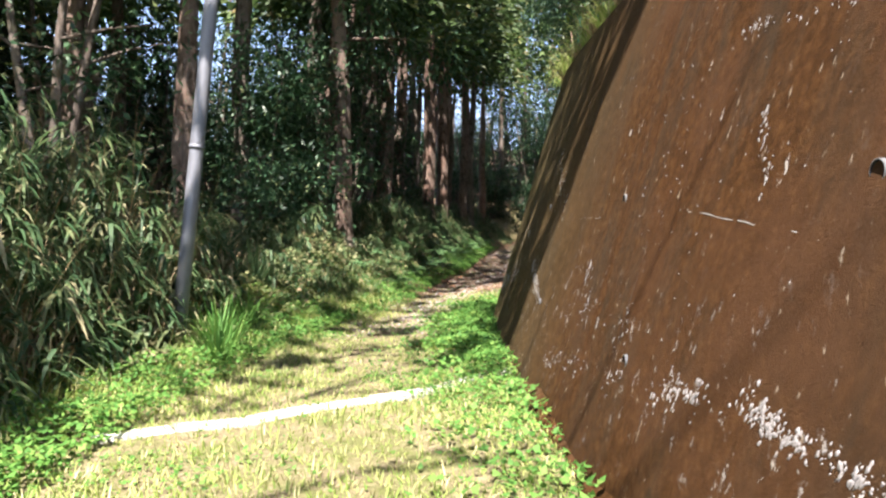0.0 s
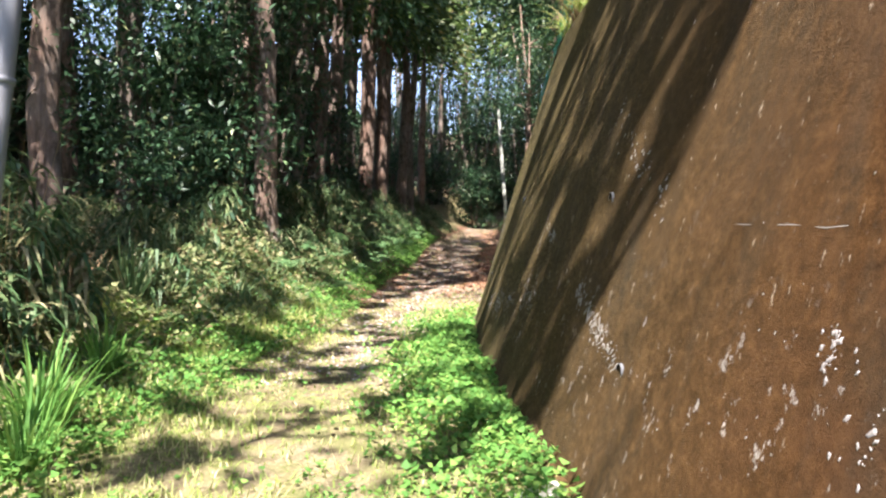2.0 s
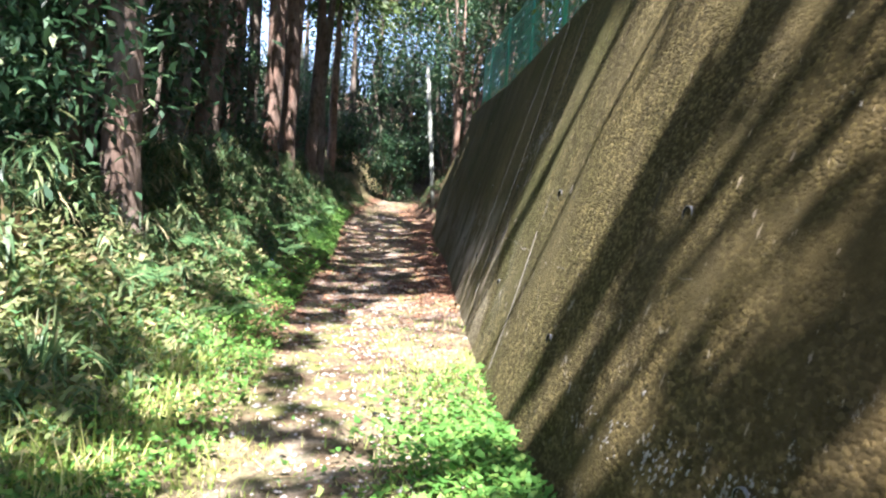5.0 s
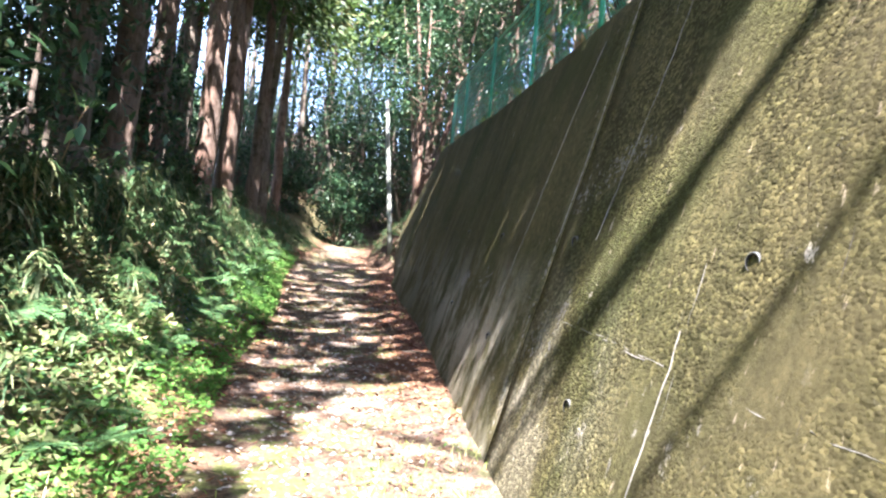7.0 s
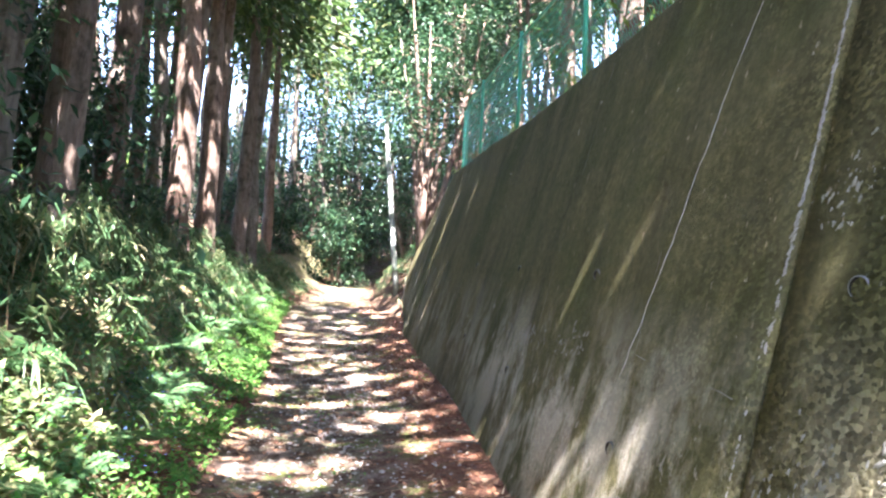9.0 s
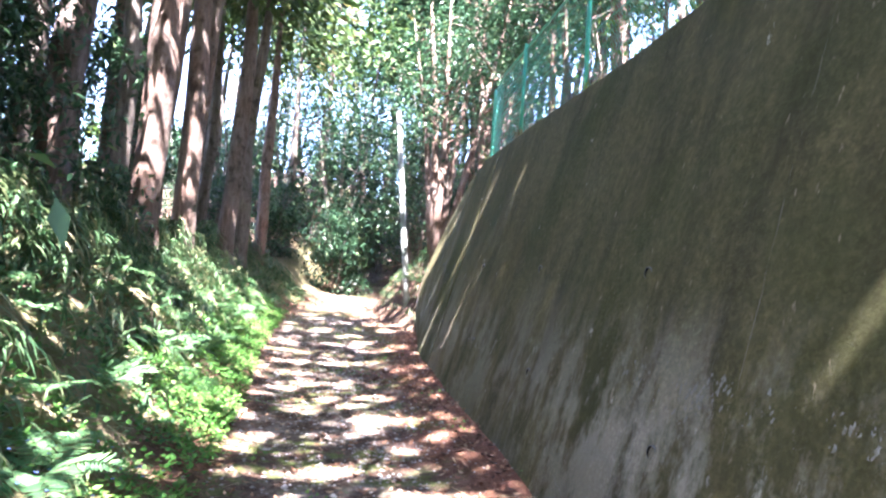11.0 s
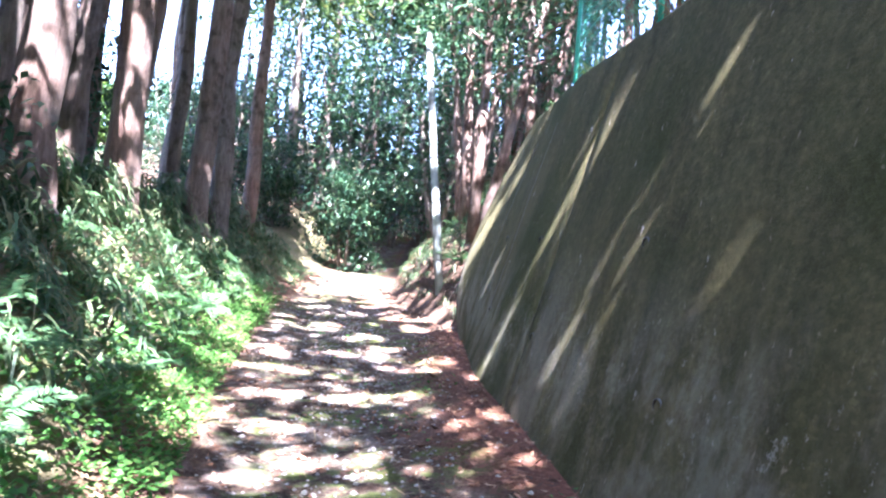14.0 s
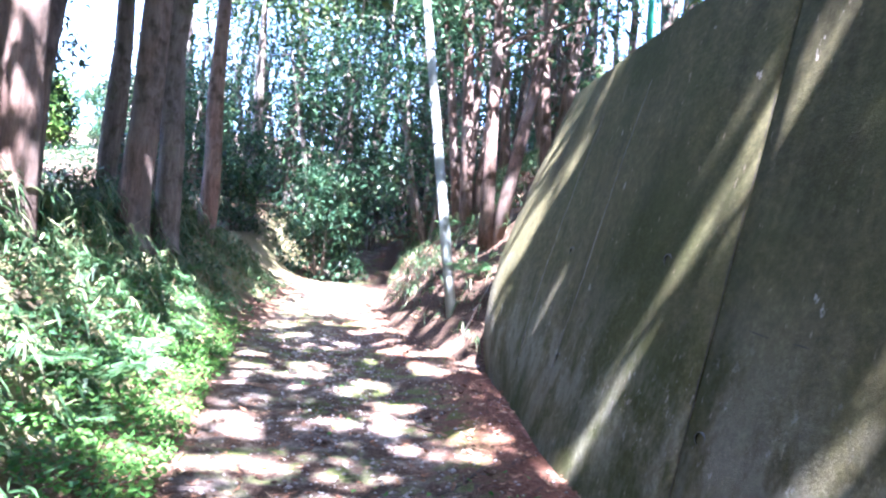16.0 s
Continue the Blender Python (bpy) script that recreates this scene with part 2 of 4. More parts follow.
def plain_mat(name, c, rough=0.6, metal=0.0, var=0.25, scale=12, stretch=None):
    m, n, l, b = node_mat(name, rough, metal)
    f = noise_node(n, l, scale, 5, 0.65, stretch)
    lo = tuple(x * (1 - var) for x in c)
    hi = tuple(min(1, x * (1 + var)) for x in c)
    l.new(ramp(n, l, f, [(0.3, lo), (0.7, hi)]), b.inputs["Base Color"])
    bump(n, l, b, f, 0.3, 0.004)
    return m


GROUND = ground_mat()
CONCRETE = wall_mat()
PALE_CONCRETE = plain_mat("pale_concrete", (0.4, 0.385, 0.35), 0.9, 0, 0.35, 14)
POLE_GREY = plain_mat("weathered_steel", (0.15, 0.162, 0.175), 0.55, 0.2, 0.25, 6, (1, 1, 0.3))
POLE_GREEN = plain_mat("algae_concrete_pole", (0.2, 0.22, 0.19), 0.8, 0, 0.3, 8, (1, 1, 0.25))
FENCE_GREEN = plain_mat("green_vinyl", (0.04, 0.30, 0.20), 0.4, 0, 0.15, 10)
PIPE = plain_mat("grey_pipe", (0.1, 0.105, 0.105), 0.5, 0, 0.2, 20)
DARK = plain_mat("dark_inside", (0.012, 0.011, 0.01), 0.95)
LIME_WHITE = plain_mat("fresh_lime_crust", (0.2, 0.193, 0.18), 0.9, 0, 0.35, 40)
LIME = plain_mat("lime_crust", (0.17, 0.165, 0.145), 0.9, 0, 0.3, 30)
SEAL = plain_mat("joint_filler", (0.05, 0.045, 0.04), 0.9)


# ---- mesh helpers ----
def mesh_ob(name, verts, faces, mat, parent=None, smooth=False, mats=None, index=None):
    me = bpy.data.meshes.new(name)
    verts = np.asarray(verts, dtype=np.float32)
    me.vertices.add(len(verts))
    me.vertices.foreach_set("co", verts.ravel())
    if isinstance(faces, np.ndarray):
        k = faces.shape[1]
        flat = faces.astype(np.int32).ravel()
        starts = np.arange(0, len(flat), k, dtype=np.int32)
    else:
        flat = np.array([i for f in faces for i in f], dtype=np.int32)
        sizes = np.array([len(f) for f in faces])
        starts = np.concatenate(([0], np.cumsum(sizes)[:-1])).astype(np.int32)
    me.loops.add(len(flat))
    me.loops.foreach_set("vertex_index", flat)
    me.polygons.add(len(starts))
    me.polygons.foreach_set("loop_start", starts)
    me.update(calc_edges=True)
    me.validate()
    for x in (mats or [mat]):
        me.materials.append(x)
    if smooth:
        me.polygons.foreach_set("use_smooth", np.ones(len(me.polygons), dtype=bool))
    if index is not None:
        me.polygons.foreach_set("material_index", np.asarray(index, dtype=np.int32))
    ob = new(name, me)
    if parent is not None:
        ob.parent = parent
    return ob


def part(name, bm, material, parent, label=""):
    me = bpy.data.meshes.new(name)
    bm.to_mesh(me)
    bm.free()
    me.materials.append(material)
    ob = new(name, me)
    ob.parent = parent
    return tagged(ob, label) if label else ob


def tube(points, radii, sides=10, ridges=0.0, seed=0, caps=True):
    """Vertices and faces of a round tapering stem along points."""
    rng = np.random.default_rng(seed)
    pts = np.asarray(points, float)
    a = np.linspace(0, 2 * np.pi, sides, endpoint=False)
    wob = 1 + ridges * rng.standard_normal(sides)
    V = []
    for i, p in enumerate(pts):
        d = pts[min(i + 1, len(pts) - 1)] - pts[max(i - 1, 0)]
        d = d / (np.linalg.norm(d) + 1e-9)
        ref = np.array([1.0, 0, 0]) if abs(d[0]) < 0.9 else np.array([0, 1.0, 0])
        u = np.cross(d, ref)
        u /= np.linalg.norm(u)
        v = np.cross(d, u)
        r = radii[i] * wob
        V.append(p + np.outer(np.cos(a) * r, u) + np.outer(np.sin(a) * r, v))
    n = len(pts)
    F = [(i * sides + j, i * sides + (j + 1) % sides, (i + 1) * sides + (j + 1) % sides, (i + 1) * sides + j) for i in range(n - 1) for j in range(sides)]
    if caps:
        F += [tuple(range(sides))[::-1], tuple((n - 1) * sides + j for j in range(sides))]
    return np.concatenate(V), F


def join(parts):
    V, F, off = [], [], 0
    for v, f in parts:
        V.append(np.asarray(v))
        F += [tuple(i + off for i in q) for q in f]
        off += len(v)
    return np.concatenate(V), F


def unit(v):
    return v / (np.linalg.norm(v, axis=-1, keepdims=True) + 1e-9)


def leaf_quads(base, along, side, length, width, fold=0.15):
    """One folded diamond leaf for each row: base, tip direction, side direction."""
    along, side = unit(along), unit(side)
    up = unit(np.cross(side, along))
    length, width = length[:, None], width[:, None]
    mid = base + along * length * 0.42
    v = np.stack([base, mid + side * width * 0.5 + up * width * fold, base + along * length - up * length * 0.08, mid - side * width * 0.5 + up * width * fold], 1)
    f = np.arange(len(base) * 4).reshape(-1, 4)
    return v.reshape(-1, 3), f


def blade_quads(base, along, bend, length, width, segs=3):
    """A long arching blade for each row, of segs quads."""
    along = unit(along)
    side = unit(np.cross(along, np.array([0, 0, 1.0])) + 1e-4)
    rows = []
    for k in range(segs + 1):
        s = k / segs
        p = base + along * (length * s)[:, None] + np.array([0, 0, -1.0]) * (bend * length * s * s)[:, None]
        w = width * (1 - s) ** 0.6 * 0.5 + 0.0005
        rows += [p + side * w[:, None], p - side * w[:, None]]
    v = np.stack(rows, 1)
    k = 2 * (segs + 1)
    one = np.array([[2 * i, 2 * i + 1, 2 * i + 3, 2 * i + 2] for i in range(segs)])
    f = (np.arange(len(base))[:, None, None] * k + one[None]).reshape(-1, 4)
    return v.reshape(-1, 3), f


def stack(*vf):
    V, F, off = [], [], 0
    for v, f in vf:
        V.append(v)
        F.append(f + off)
        off += len(v)
    return np.concatenate(V), np.concatenate(F)


# ---- the lie of the land ----
def lerp(y, ys, vs):
    return np.interp(y, ys, vs)


def path_z(y):
    return lerp(y, [-200, -10, 0, 7.5, 9, 15, 21, 24, 28, 32, 40, 80, 300], [-6, -0.45, 0.06, 0.42, 0.5, 0.80, 1.18, 1.36, 1.72, 2.0, 2.7, 13.0, 30.0])


def wall_x(y):
    return lerp(y, [-200, -3, 0, 3, 5, 6, 7.5, 8.5, 10, 12, 14.4, 15, 18, 20.4, 22, 23.5, 24.5, 25.4, 26.2, 27, 29, 31, 33, 38, 60, 300],
                [8, 0.9, 0.8, 0.72, 0.62, 0.57, 0.54, 0.56, 0.72, 1.1, 1.6, 1.72, 2.36, 2.75, 3.06, 3.33, 3.62, 3.9, 4.02, 4.12, 4.1, 4.4, 4.8, 6.4, 14, 60])


def left_x(y):
    return lerp(y, [-200, -10, 0, 4, 7, 9, 10, 12.5, 14, 16.5, 18, 20.7, 24, 27, 29.3, 32.8, 38, 60, 300],
                [5, -2.4, -2.2, -2.1, -1.9, -1.5, -1.1, -0.75, -0.6, -0.25, 0.1, 0.45, 0.8, 1.3, 1.7, 2.5, 3.9, 10, 54])


def foot_rise(y):
    return lerp(y, [0, 8, 12, 25, 30], [0.02, 0.08, 0.15, 0.17, 0.1])


def smooth(a, b, x):
    t = np.clip((x - a) / (b - a), 0, 1)
    return t * t * (3 - 2 * t)


def ground_z(x, y):
    x, y = np.asarray(x, float), np.asarray(y, float)
    z0, wx, lx = path_z(y), wall_x(y), left_x(y)
    z = z0 + foot_rise(y) * smooth(-1.3, 0.0, x - wx)
    u = lx - x
    high = lerp(y, [-200, 0, 6, 9, 14, 20, 24, 30, 40], [0.3, 0.35, 0.4, 0.55, 0.95, 1.22, 1.32, 1.15, 1.0])
    bank = high * smooth(-0.25, 1.75, u) + 0.10 * np.clip(u - 1.5, 0, 5) - 0.09 * np.clip(u - 8, 0, 60)
    z = np.where(u > -0.25, z + bank, z)
    r = x - wx
    held = foot_rise(y) + 3.1 * np.clip((r - 0.3) / 0.86, 0, 1) + 0.38 * np.clip(r - 1.3, 0, 9) + 0.12 * np.clip(r - 10, 0, 60)
    free = foot_rise(y) + 1.5 * np.clip(r, 0, 0.5) + 2.6 * smooth(0.0, 4.0, r) + 0.3 * np.clip(r - 3.5, 0, 12)
    k = smooth(26.4, 27.6, y)
    z = np.where(r > 0, z0 + held * (1 - k) + free * k, z)
    lumps = 0.05 * np.sin(x * 2.1 + 1.3 * np.sin(y * 1.1)) * np.sin(y * 1.7 + 0.7 * np.sin(x * 1.9)) + 0.02 * np.sin(x * 5.3 + y * 3.1) * np.sin(y * 4.7 - x * 2.2)
    soft = np.where(u > 0, np.clip(u, 0, 1) * 2.0, 0.12) * np.where(r > 0, smooth(1.2, 2.5, r) + k, 1)
    rut = -0.03 * np.exp(-((x - (lx + wx) / 2 + 0.55) / 0.22) ** 2) - 0.03 * np.exp(-((x - (lx + wx) / 2 - 0.55) / 0.22) ** 2)
    return z + lumps * soft + np.where((u < 0) & (r < 0), rut, 0)


def top_z(y):
    return path_z(y) + foot_rise(y) + 3.15


def build_ground():
    us = np.concatenate([[-260, -150, -90, -60, -42, -30, -24, -20, -17, -14.5, -12.5, -11, -9.8, -8.8, -8], np.arange(-7.2, -4.6, 0.25), np.arange(-4.6, 0.05, 0.09), [0.2, 0.3, 0.6, 0.9, 1.16, 1.3, 1.6, 2.0, 2.5, 3, 3.6, 4.3, 5, 6, 7, 8.5, 10, 13, 17, 23, 32, 50, 80, 130, 260]])
    ys = np.concatenate([[-250, -120, -60, -30, -18, -12, -9, -7, -5.5, -4.2, -3, -2, -1.2, -0.5], np.arange(0, 34, 0.11), np.arange(34, 46, 0.5), [47, 49, 52, 56, 61, 68, 78, 95, 120, 170, 280]])
    U, Y = np.meshgrid(us, ys)
    X = wall_x(Y) + U
    Z = ground_z(X, Y)
    nx, ny = len(us), len(ys)
    V = np.stack([X, Y, Z], -1).reshape(-1, 3)
    i = np.arange(nx * ny).reshape(ny, nx)
    F = np.stack([i[:-1, :-1], i[:-1, 1:], i[1:, 1:], i[1:, :-1]], -1).reshape(-1, 4)
    ob = mesh_ob("ground", V, F, GROUND, smooth=True)
    lx, wx = left_x(Y), wall_x(Y)
    mid = (lx + wx) / 2
    wear = np.exp(-((X - mid + 0.1) / 0.55) ** 2)
    grassy = (1 - smooth(7.5, 13.5, Y + 0.8 * np.sin(X * 3))) * (1 - 0.75 * wear * smooth(5, 8.5, Y))
    edge = smooth(-0.15, 0.35, lx - X + 0.15 * np.sin(Y * 2.3) + 0.08 * np.sin(Y * 6.1)) * (1 - smooth(1.2, 2.5, lx - X))
    green = np.clip(np.maximum(grassy, edge * 0.8), 0, 1) * (U < 0.1) + 0.4 * ((U > 1.1) & (U < 3) & (Y < 25))
    track = smooth(0.0, 0.4, X - lx) * (1 - smooth(-0.6, -0.2, X - wx) * smooth(13, 15, Y))
    red = smooth(-0.85, -0.2, X - wx + 0.15 * np.sin(Y * 2.1)) * (U < 0.3) * smooth(13, 16, Y) + 0.6 * (1 - smooth(0.0, 0.5, X - lx)) * smooth(-0.4, 0, X - lx) * smooth(9, 13, Y)
    red = np.where((Y > 26.4) & (U > -0.4), 0.0, red)
    col = np.stack([green, track, np.clip(red, 0, 1), np.ones_like(green)], -1).reshape(-1, 4).astype(np.float32)
    att = ob.data.color_attributes.new("cover", 'FLOAT_COLOR', 'POINT')
    att.data.foreach_set("color", col.ravel())
    return tagged(ob, "leaf-strewn forest floor with a worn path", "ground", kind="structure")


ground = build_ground()


def wall_face(y, h):
    """A point of the wall's battered face: y along, h above the foot."""
    # past 25 m the face bends away into the hillside
    belly = 0.28 * math.sin(math.pi * min(max(h / 3.1, 0), 1) ** 0.7) * float(smooth(24.2, 26.6, y))
    return np.array([wall_foot(y) + 0.28 * h - belly, y, path_z(y) + foot_rise(y) + h])


def wall_foot(y):
    return wall_x(y) if y < 25.4 else float(np.interp(y, [25.4, 26.0, 26.5, 27.0, 27.4, 27.8], [3.9, 4.06, 4.22, 4.5, 5.0, 5.9]))


def wall_bay(y0, y1, parent):
    """One cast bay between two joints: battered face, thickness, rounded coping."""
    n = max(6, int((y1 - y0) / 0.16))
    hs = [-0.5, -0.1] + list(np.linspace(0.06, 3.0, 34)) + [3.11]
    V, level = [], []
    ys = np.linspace(y0, y1, n)
    cols = len(hs) + 5
    for y in ys:
        for h in hs:
            p = wall_face(y, h)
            p[0] += face_wave(y, h)
            V.append(p)
            level.append(max(0, h) / 3.15)
        for dx, h in ((0.015, 3.145), (0.05, 3.165), (0.36, 3.165), (0.42, 3.12), (0.42, -0.5)):
            p = wall_face(y, min(h, 3.165))
            p[0] += dx
            V.append(p)
            level.append(max(0, h) / 3.15)
    F = [(i * cols + j, i * cols + (j + 1) % cols, (i + 1) * cols + (j + 1) % cols, (i + 1) * cols + j) for i in range(n - 1) for j in range(cols)]
    F = [f[::-1] for f in F] + [tuple(range(cols)), tuple((n - 1) * cols + j for j in range(cols))[::-1]]
    ob = mesh_ob("wall_bay", V, F, CONCRETE, parent, smooth=True)
    a = ob.data.attributes.new("level", 'FLOAT', 'POINT')
    a.data.foreach_set("value", np.array(level, dtype=np.float32))
    return ob


def face_wave(y, h):
    """Board-marked, slightly wavy face."""
    return 0.010 * math.sin(y * 1.3 + h) * math.sin(h * 2.1) + 0.004 * math.sin(y * 7 + 3 * h)


retaining_wall = tagged(new("wall_east"), "tall battered concrete retaining wall, stained brown and mossy", "retaining wall", kind="structure")
JOINTS = [-6.0, 12.6, 22.3, 27.8]
for a, b in zip(JOINTS, JOINTS[1:]):
    wall_bay(a + 0.012, b - 0.012, retaining_wall)

# ---- trees ----
NG = np.random.default_rng(7)


def cedar(x, y, r=0.17, height=16, lean=(0.0, 0.0), mat=BARK, seed=0, crown=True, low=7.5, name="cedar_tree", label="tall straight cedar with fibrous brown bark", count=1300, leaf=1.0, group="cedars of the plantation"):
    rng = np.random.default_rng(seed)
    z = float(ground_z(x, y)) - 0.08
    tree = new(name)
    tree.location = (x, y, z)
    hs = np.array([0, 0.12, 0.35, 0.8, 1.6, 3, 5, 7.5, 10.5, height])
    rs = r * np.array([1.65, 1.35, 1.15, 1.05, 1.0, 0.95, 0.8, 0.42, 0.2, 0.04])
    bend = rng.normal(0, 0.085, (len(hs), 2)) * np.minimum(hs, 4)[:, None] / 4
    pts = np.stack([lean[0] * hs + bend[:, 0], lean[1] * hs + bend[:, 1], hs], -1)
    v, f = tube(pts, rs * rng.uniform(0.94, 1.06, len(hs)), 18, 0.075, seed)
    mesh_ob("trunk", v, f, mat, tree, smooth=True)
    if crown:
        n = count
        hh = low + (height - low) * rng.random(n) ** 0.8
        reach = (0.5 + 2.0 * (1 - (hh - low) / (height - low + 0.5))) * (0.25 + 0.75 * rng.random(n))
        # foliage gathers on limbs
        limb = rng.integers(0, 26, n)
        ang = limb * 2.399 + rng.normal(0, 0.28, n)
        px = np.interp(hh, hs, pts[:, 0]) + np.cos(ang) * reach
        py = np.interp(hh, hs, pts[:, 1]) + np.sin(ang) * reach
        pz = hh - 0.12 * reach ** 2 + rng.normal(0, 0.15, n)
        P = np.stack([px, py, pz], -1)
        along = unit(np.stack([np.cos(ang), np.sin(ang), -0.5 + rng.normal(0, 0.4, n)], -1) + rng.normal(0, 0.4, (n, 3)))
        long = leaf * rng.uniform(0.35, 0.7, n)
        keep = spray_keep(P + np.array([x, y, z]), along, long)
        P, along, long = P[keep], along[keep], long[keep]
        n = len(P)
        if n:
            side = np.cross(along, rng.normal(0, 1, (n, 3)))
            vf = leaf_quads(P, along, side, long, leaf * rng.uniform(0.12, 0.26, n))
            mesh_ob("crown", vf[0], vf[1], CEDAR_LEAF, tree)
    return tagged(tree, label, "tree", group)


SUN = np.array(TO_SUN)


def spray_keep(P, along, long):
    """Sprays whose whole length stays out of the openings cut for the sun."""
    return shade_keep(P) & shade_keep(P + along * long[:, None])


def shade_keep(P):
    """Which sprays stay: crowns are cut open where sun should reach path and wall."""
    s = np.zeros(len(P))
    for _ in range(6):
        s = (P[:, 2] - path_z((P - SUN[None] * s[:, None])[:, 1])) / SUN[2]
    G = P - SUN[None] * s[:, None]
    gx, gy = G[:, 0], G[:, 1]

    def beyond(t):
        W = P - SUN[None] * t[:, None]
        h = W[:, 2] - path_z(W[:, 1]) - foot_rise(W[:, 1])
        return W[:, 0] - wall_x(W[:, 1]) - 0.28 * h, W[:, 1], h
    lo, hi = np.zeros(len(P)), s.copy()
    for _ in range(16):
        m = (lo + hi) / 2
        past = beyond(m)[0] > 0
        lo, hi = np.where(past, lo, m), np.where(past, m, hi)
    _, wy, h = beyond(hi)
    on_wall = (gx > wall_x(gy)) & (h > -0.1) & (h < 3.35) & (wy < 27)
    on_path = gx < wall_x(gy)
    w = 0.25 * np.sin(gx * 2.7 + gy) + 0.2 * np.sin(gy * 3.1 - gx)
    gap = on_path & (gy + w < 5.3) & (gy > -4) & (gx > -2.05 + w)
    gap |= on_path & (((gx - 0.75 - 0.2 * (gy - 12.4)) / 0.85) ** 2 + ((gy - 12.4) / 2.5) ** 2 + 0.5 * w < 1)
    # broken light over the path and its banks
    fleck = 0.5 + 0 * gx
    for f, turn, phase, amp in ((4.1, 0.4, 0.3, 0.11), (6.3, 1.7, 2.1, 0.14), (9.7, 2.7, 4.0, 0.12), (12.1, 1.3, 1.2, 0.14), (16.3, 0.1, 5.2, 0.10), (19.7, 1.9, 0.7, 0.12)):
        u = gx * math.cos(turn) + gy * math.sin(turn)
        fleck = fleck + amp * np.sin(f * u + phase + 1.3 * np.sin(0.37 * f * (gy * math.cos(turn) - gx * math.sin(turn)) + phase))
    share = np.interp(gy, [5.0, 9, 13, 17, 24, 30, 34], [0.68, 0.54, 0.40, 0.34, 0.33, 0.31, 0.2]) + 0.05 * ((gx < left_x(gy)) & (gy > 11))
    gap |= on_path & (gy > 5.0) & (gy < 31) & (gx > left_x(gy) - np.interp(gy, [7, 9, 15, 17], [3.0, 1.5, 1.5, 3.4])) & (fleck > 1 - share)
    gap |= (gy > 26.5) & (gy < 37) & (gx > wall_x(gy) - 0.6) & (gx < wall_x(gy) + 5) & (fleck > 0.52)
    # openings cut so that the sun lights the strip above the wall
    T = P - SUN[None] * np.maximum(s - 3.7 / SUN[2], 0)[:, None]
    r = T[:, 0] - wall_x(T[:, 1])
    gap |= (r > 1.25) & (r < 4.0) & (T[:, 1] > 8) & (T[:, 1] < 26) & (fleck > 0.4)
    # raking strips of light on the wall
    c = wy + 0.6 * h
    v = 0.08 * np.sin(5 * h + 3 * c) + 0.05 * np.sin(11 * h)
    lit = (c + v < 6.5) | (c + v > 10.15) & (c < 12.75 + 2 * v)
    lit &= ~((c > 11.6) & (np.sin(9.3 * c + 1.5 * h) + 0.6 * np.sin(23 * c) > 0.9))
    for mid, half in ((23.5, 0.09), (23.82, 0.055), (21.85, 0.075), (21.6, 0.035), (15.6, 0.08), (9.6, 0.075), (9.2, 0.08), (8.85, 0.07), (8.5, 0.06), (8.05, 0.07), (7.55, 0.05), (7.1, 0.06), (13.3, 0.06), (13.75, 0.05), (14.2, 0.05), (14.8, 0.045)):
        lit |= np.abs(c + 0.3 * v - mid) < half
    return ~(gap | on_wall & lit)


# ---- the standing trees ----
STANDING = [
    (-2.0, 13.2, 0.155, (-0.03, 0.0), 0), (-2.35, 18.6, 0.23, (0.02, 0.0), 1), (-1.85, 19.6, 0.22, (0.01, 0.0), 0),
    (-1.72, 22.6, 0.21, (0.01, 0.0), 0), (-0.82, 24.16, 0.20, (0.01, 0.0), 2), (-0.33, 26.4, 0.19, (0.0, 0.0), 2),
    (-0.45, 27.3, 0.17, (0.05, 0.0), 2), (0.45, 29.4, 0.19, (0.01, 0.0), 0), (0.8, 30.7, 0.15, (0.02, 0.0), 1),
    (1.5, 34.4, 0.17, (0.01, 0.0), 2), (-0.17, 32.2, 0.16, (0.0, 0.0), 1), (-1.3, 25.1, 0.14, (0.0, 0.0), 1),
    (-0.9, 26.0, 0.13, (0.05, 0.0), 0), (-0.5, 35.5, 0.15, (0.0, 0.0), 1), (2.9, 41.5, 0.16, (0.0, 0.0), 1),
    (-4.5, 11.7, 0.17, (0.0, 0.0), 0), (-5.5, 14.6, 0.16, (0.0, 0.0), 0), (-3.9, 12.9, 0.17, (-0.01, 0.0), 1),
    (-3.4, 16.9, 0.17, (0.0, 0.0), 1), (-3.0, 21.5, 0.18, (0.0, 0.0), 0), (-2.6, 24.4, 0.16, (0.02, 0.0), 1),
    (-4.1, 19.4, 0.19, (0.0, 0.0), 0), (-2.0, 28.3, 0.16, (0.0, 0.0), 2), (-3.7, 26.6, 0.17, (0.0, 0.0), 1),
    (-1.6, 31.0, 0.15, (0.01, 0.0), 2), (-6.8, 12.2, 0.17, (0.0, 0.0), 0), (-7.6, 15.8, 0.15, (0.0, 0.0), 1),
]
SHORT = {(-4.5, 11.7), (-3.9, 12.9), (-5.5, 14.6), (-7.6, 15.8), (-2.35, 18.6), (-1.85, 19.6), (-4.1, 19.4)}
BARKS = (BARK, BARK_GREY, BARK_RED)
placed = []
for i, (x, y, r, lean, m) in enumerate(STANDING):
    short = (x, y) in SHORT
    cedar(x, y, r, 7.4 if short else 9.5 if y < 14 else 14 if y < 17.5 else 16, lean, BARKS[m], i + 1, low=6.0 if short else 6.4, count=900 if short else 4600, leaf=1.0 if short else 0.6, label=("tall straight cedar with fibrous brown bark", "tall cedar with greyed mossy bark", "tall cedar with reddish peeling bark")[m])
    placed.append((x, y))
tries = 0
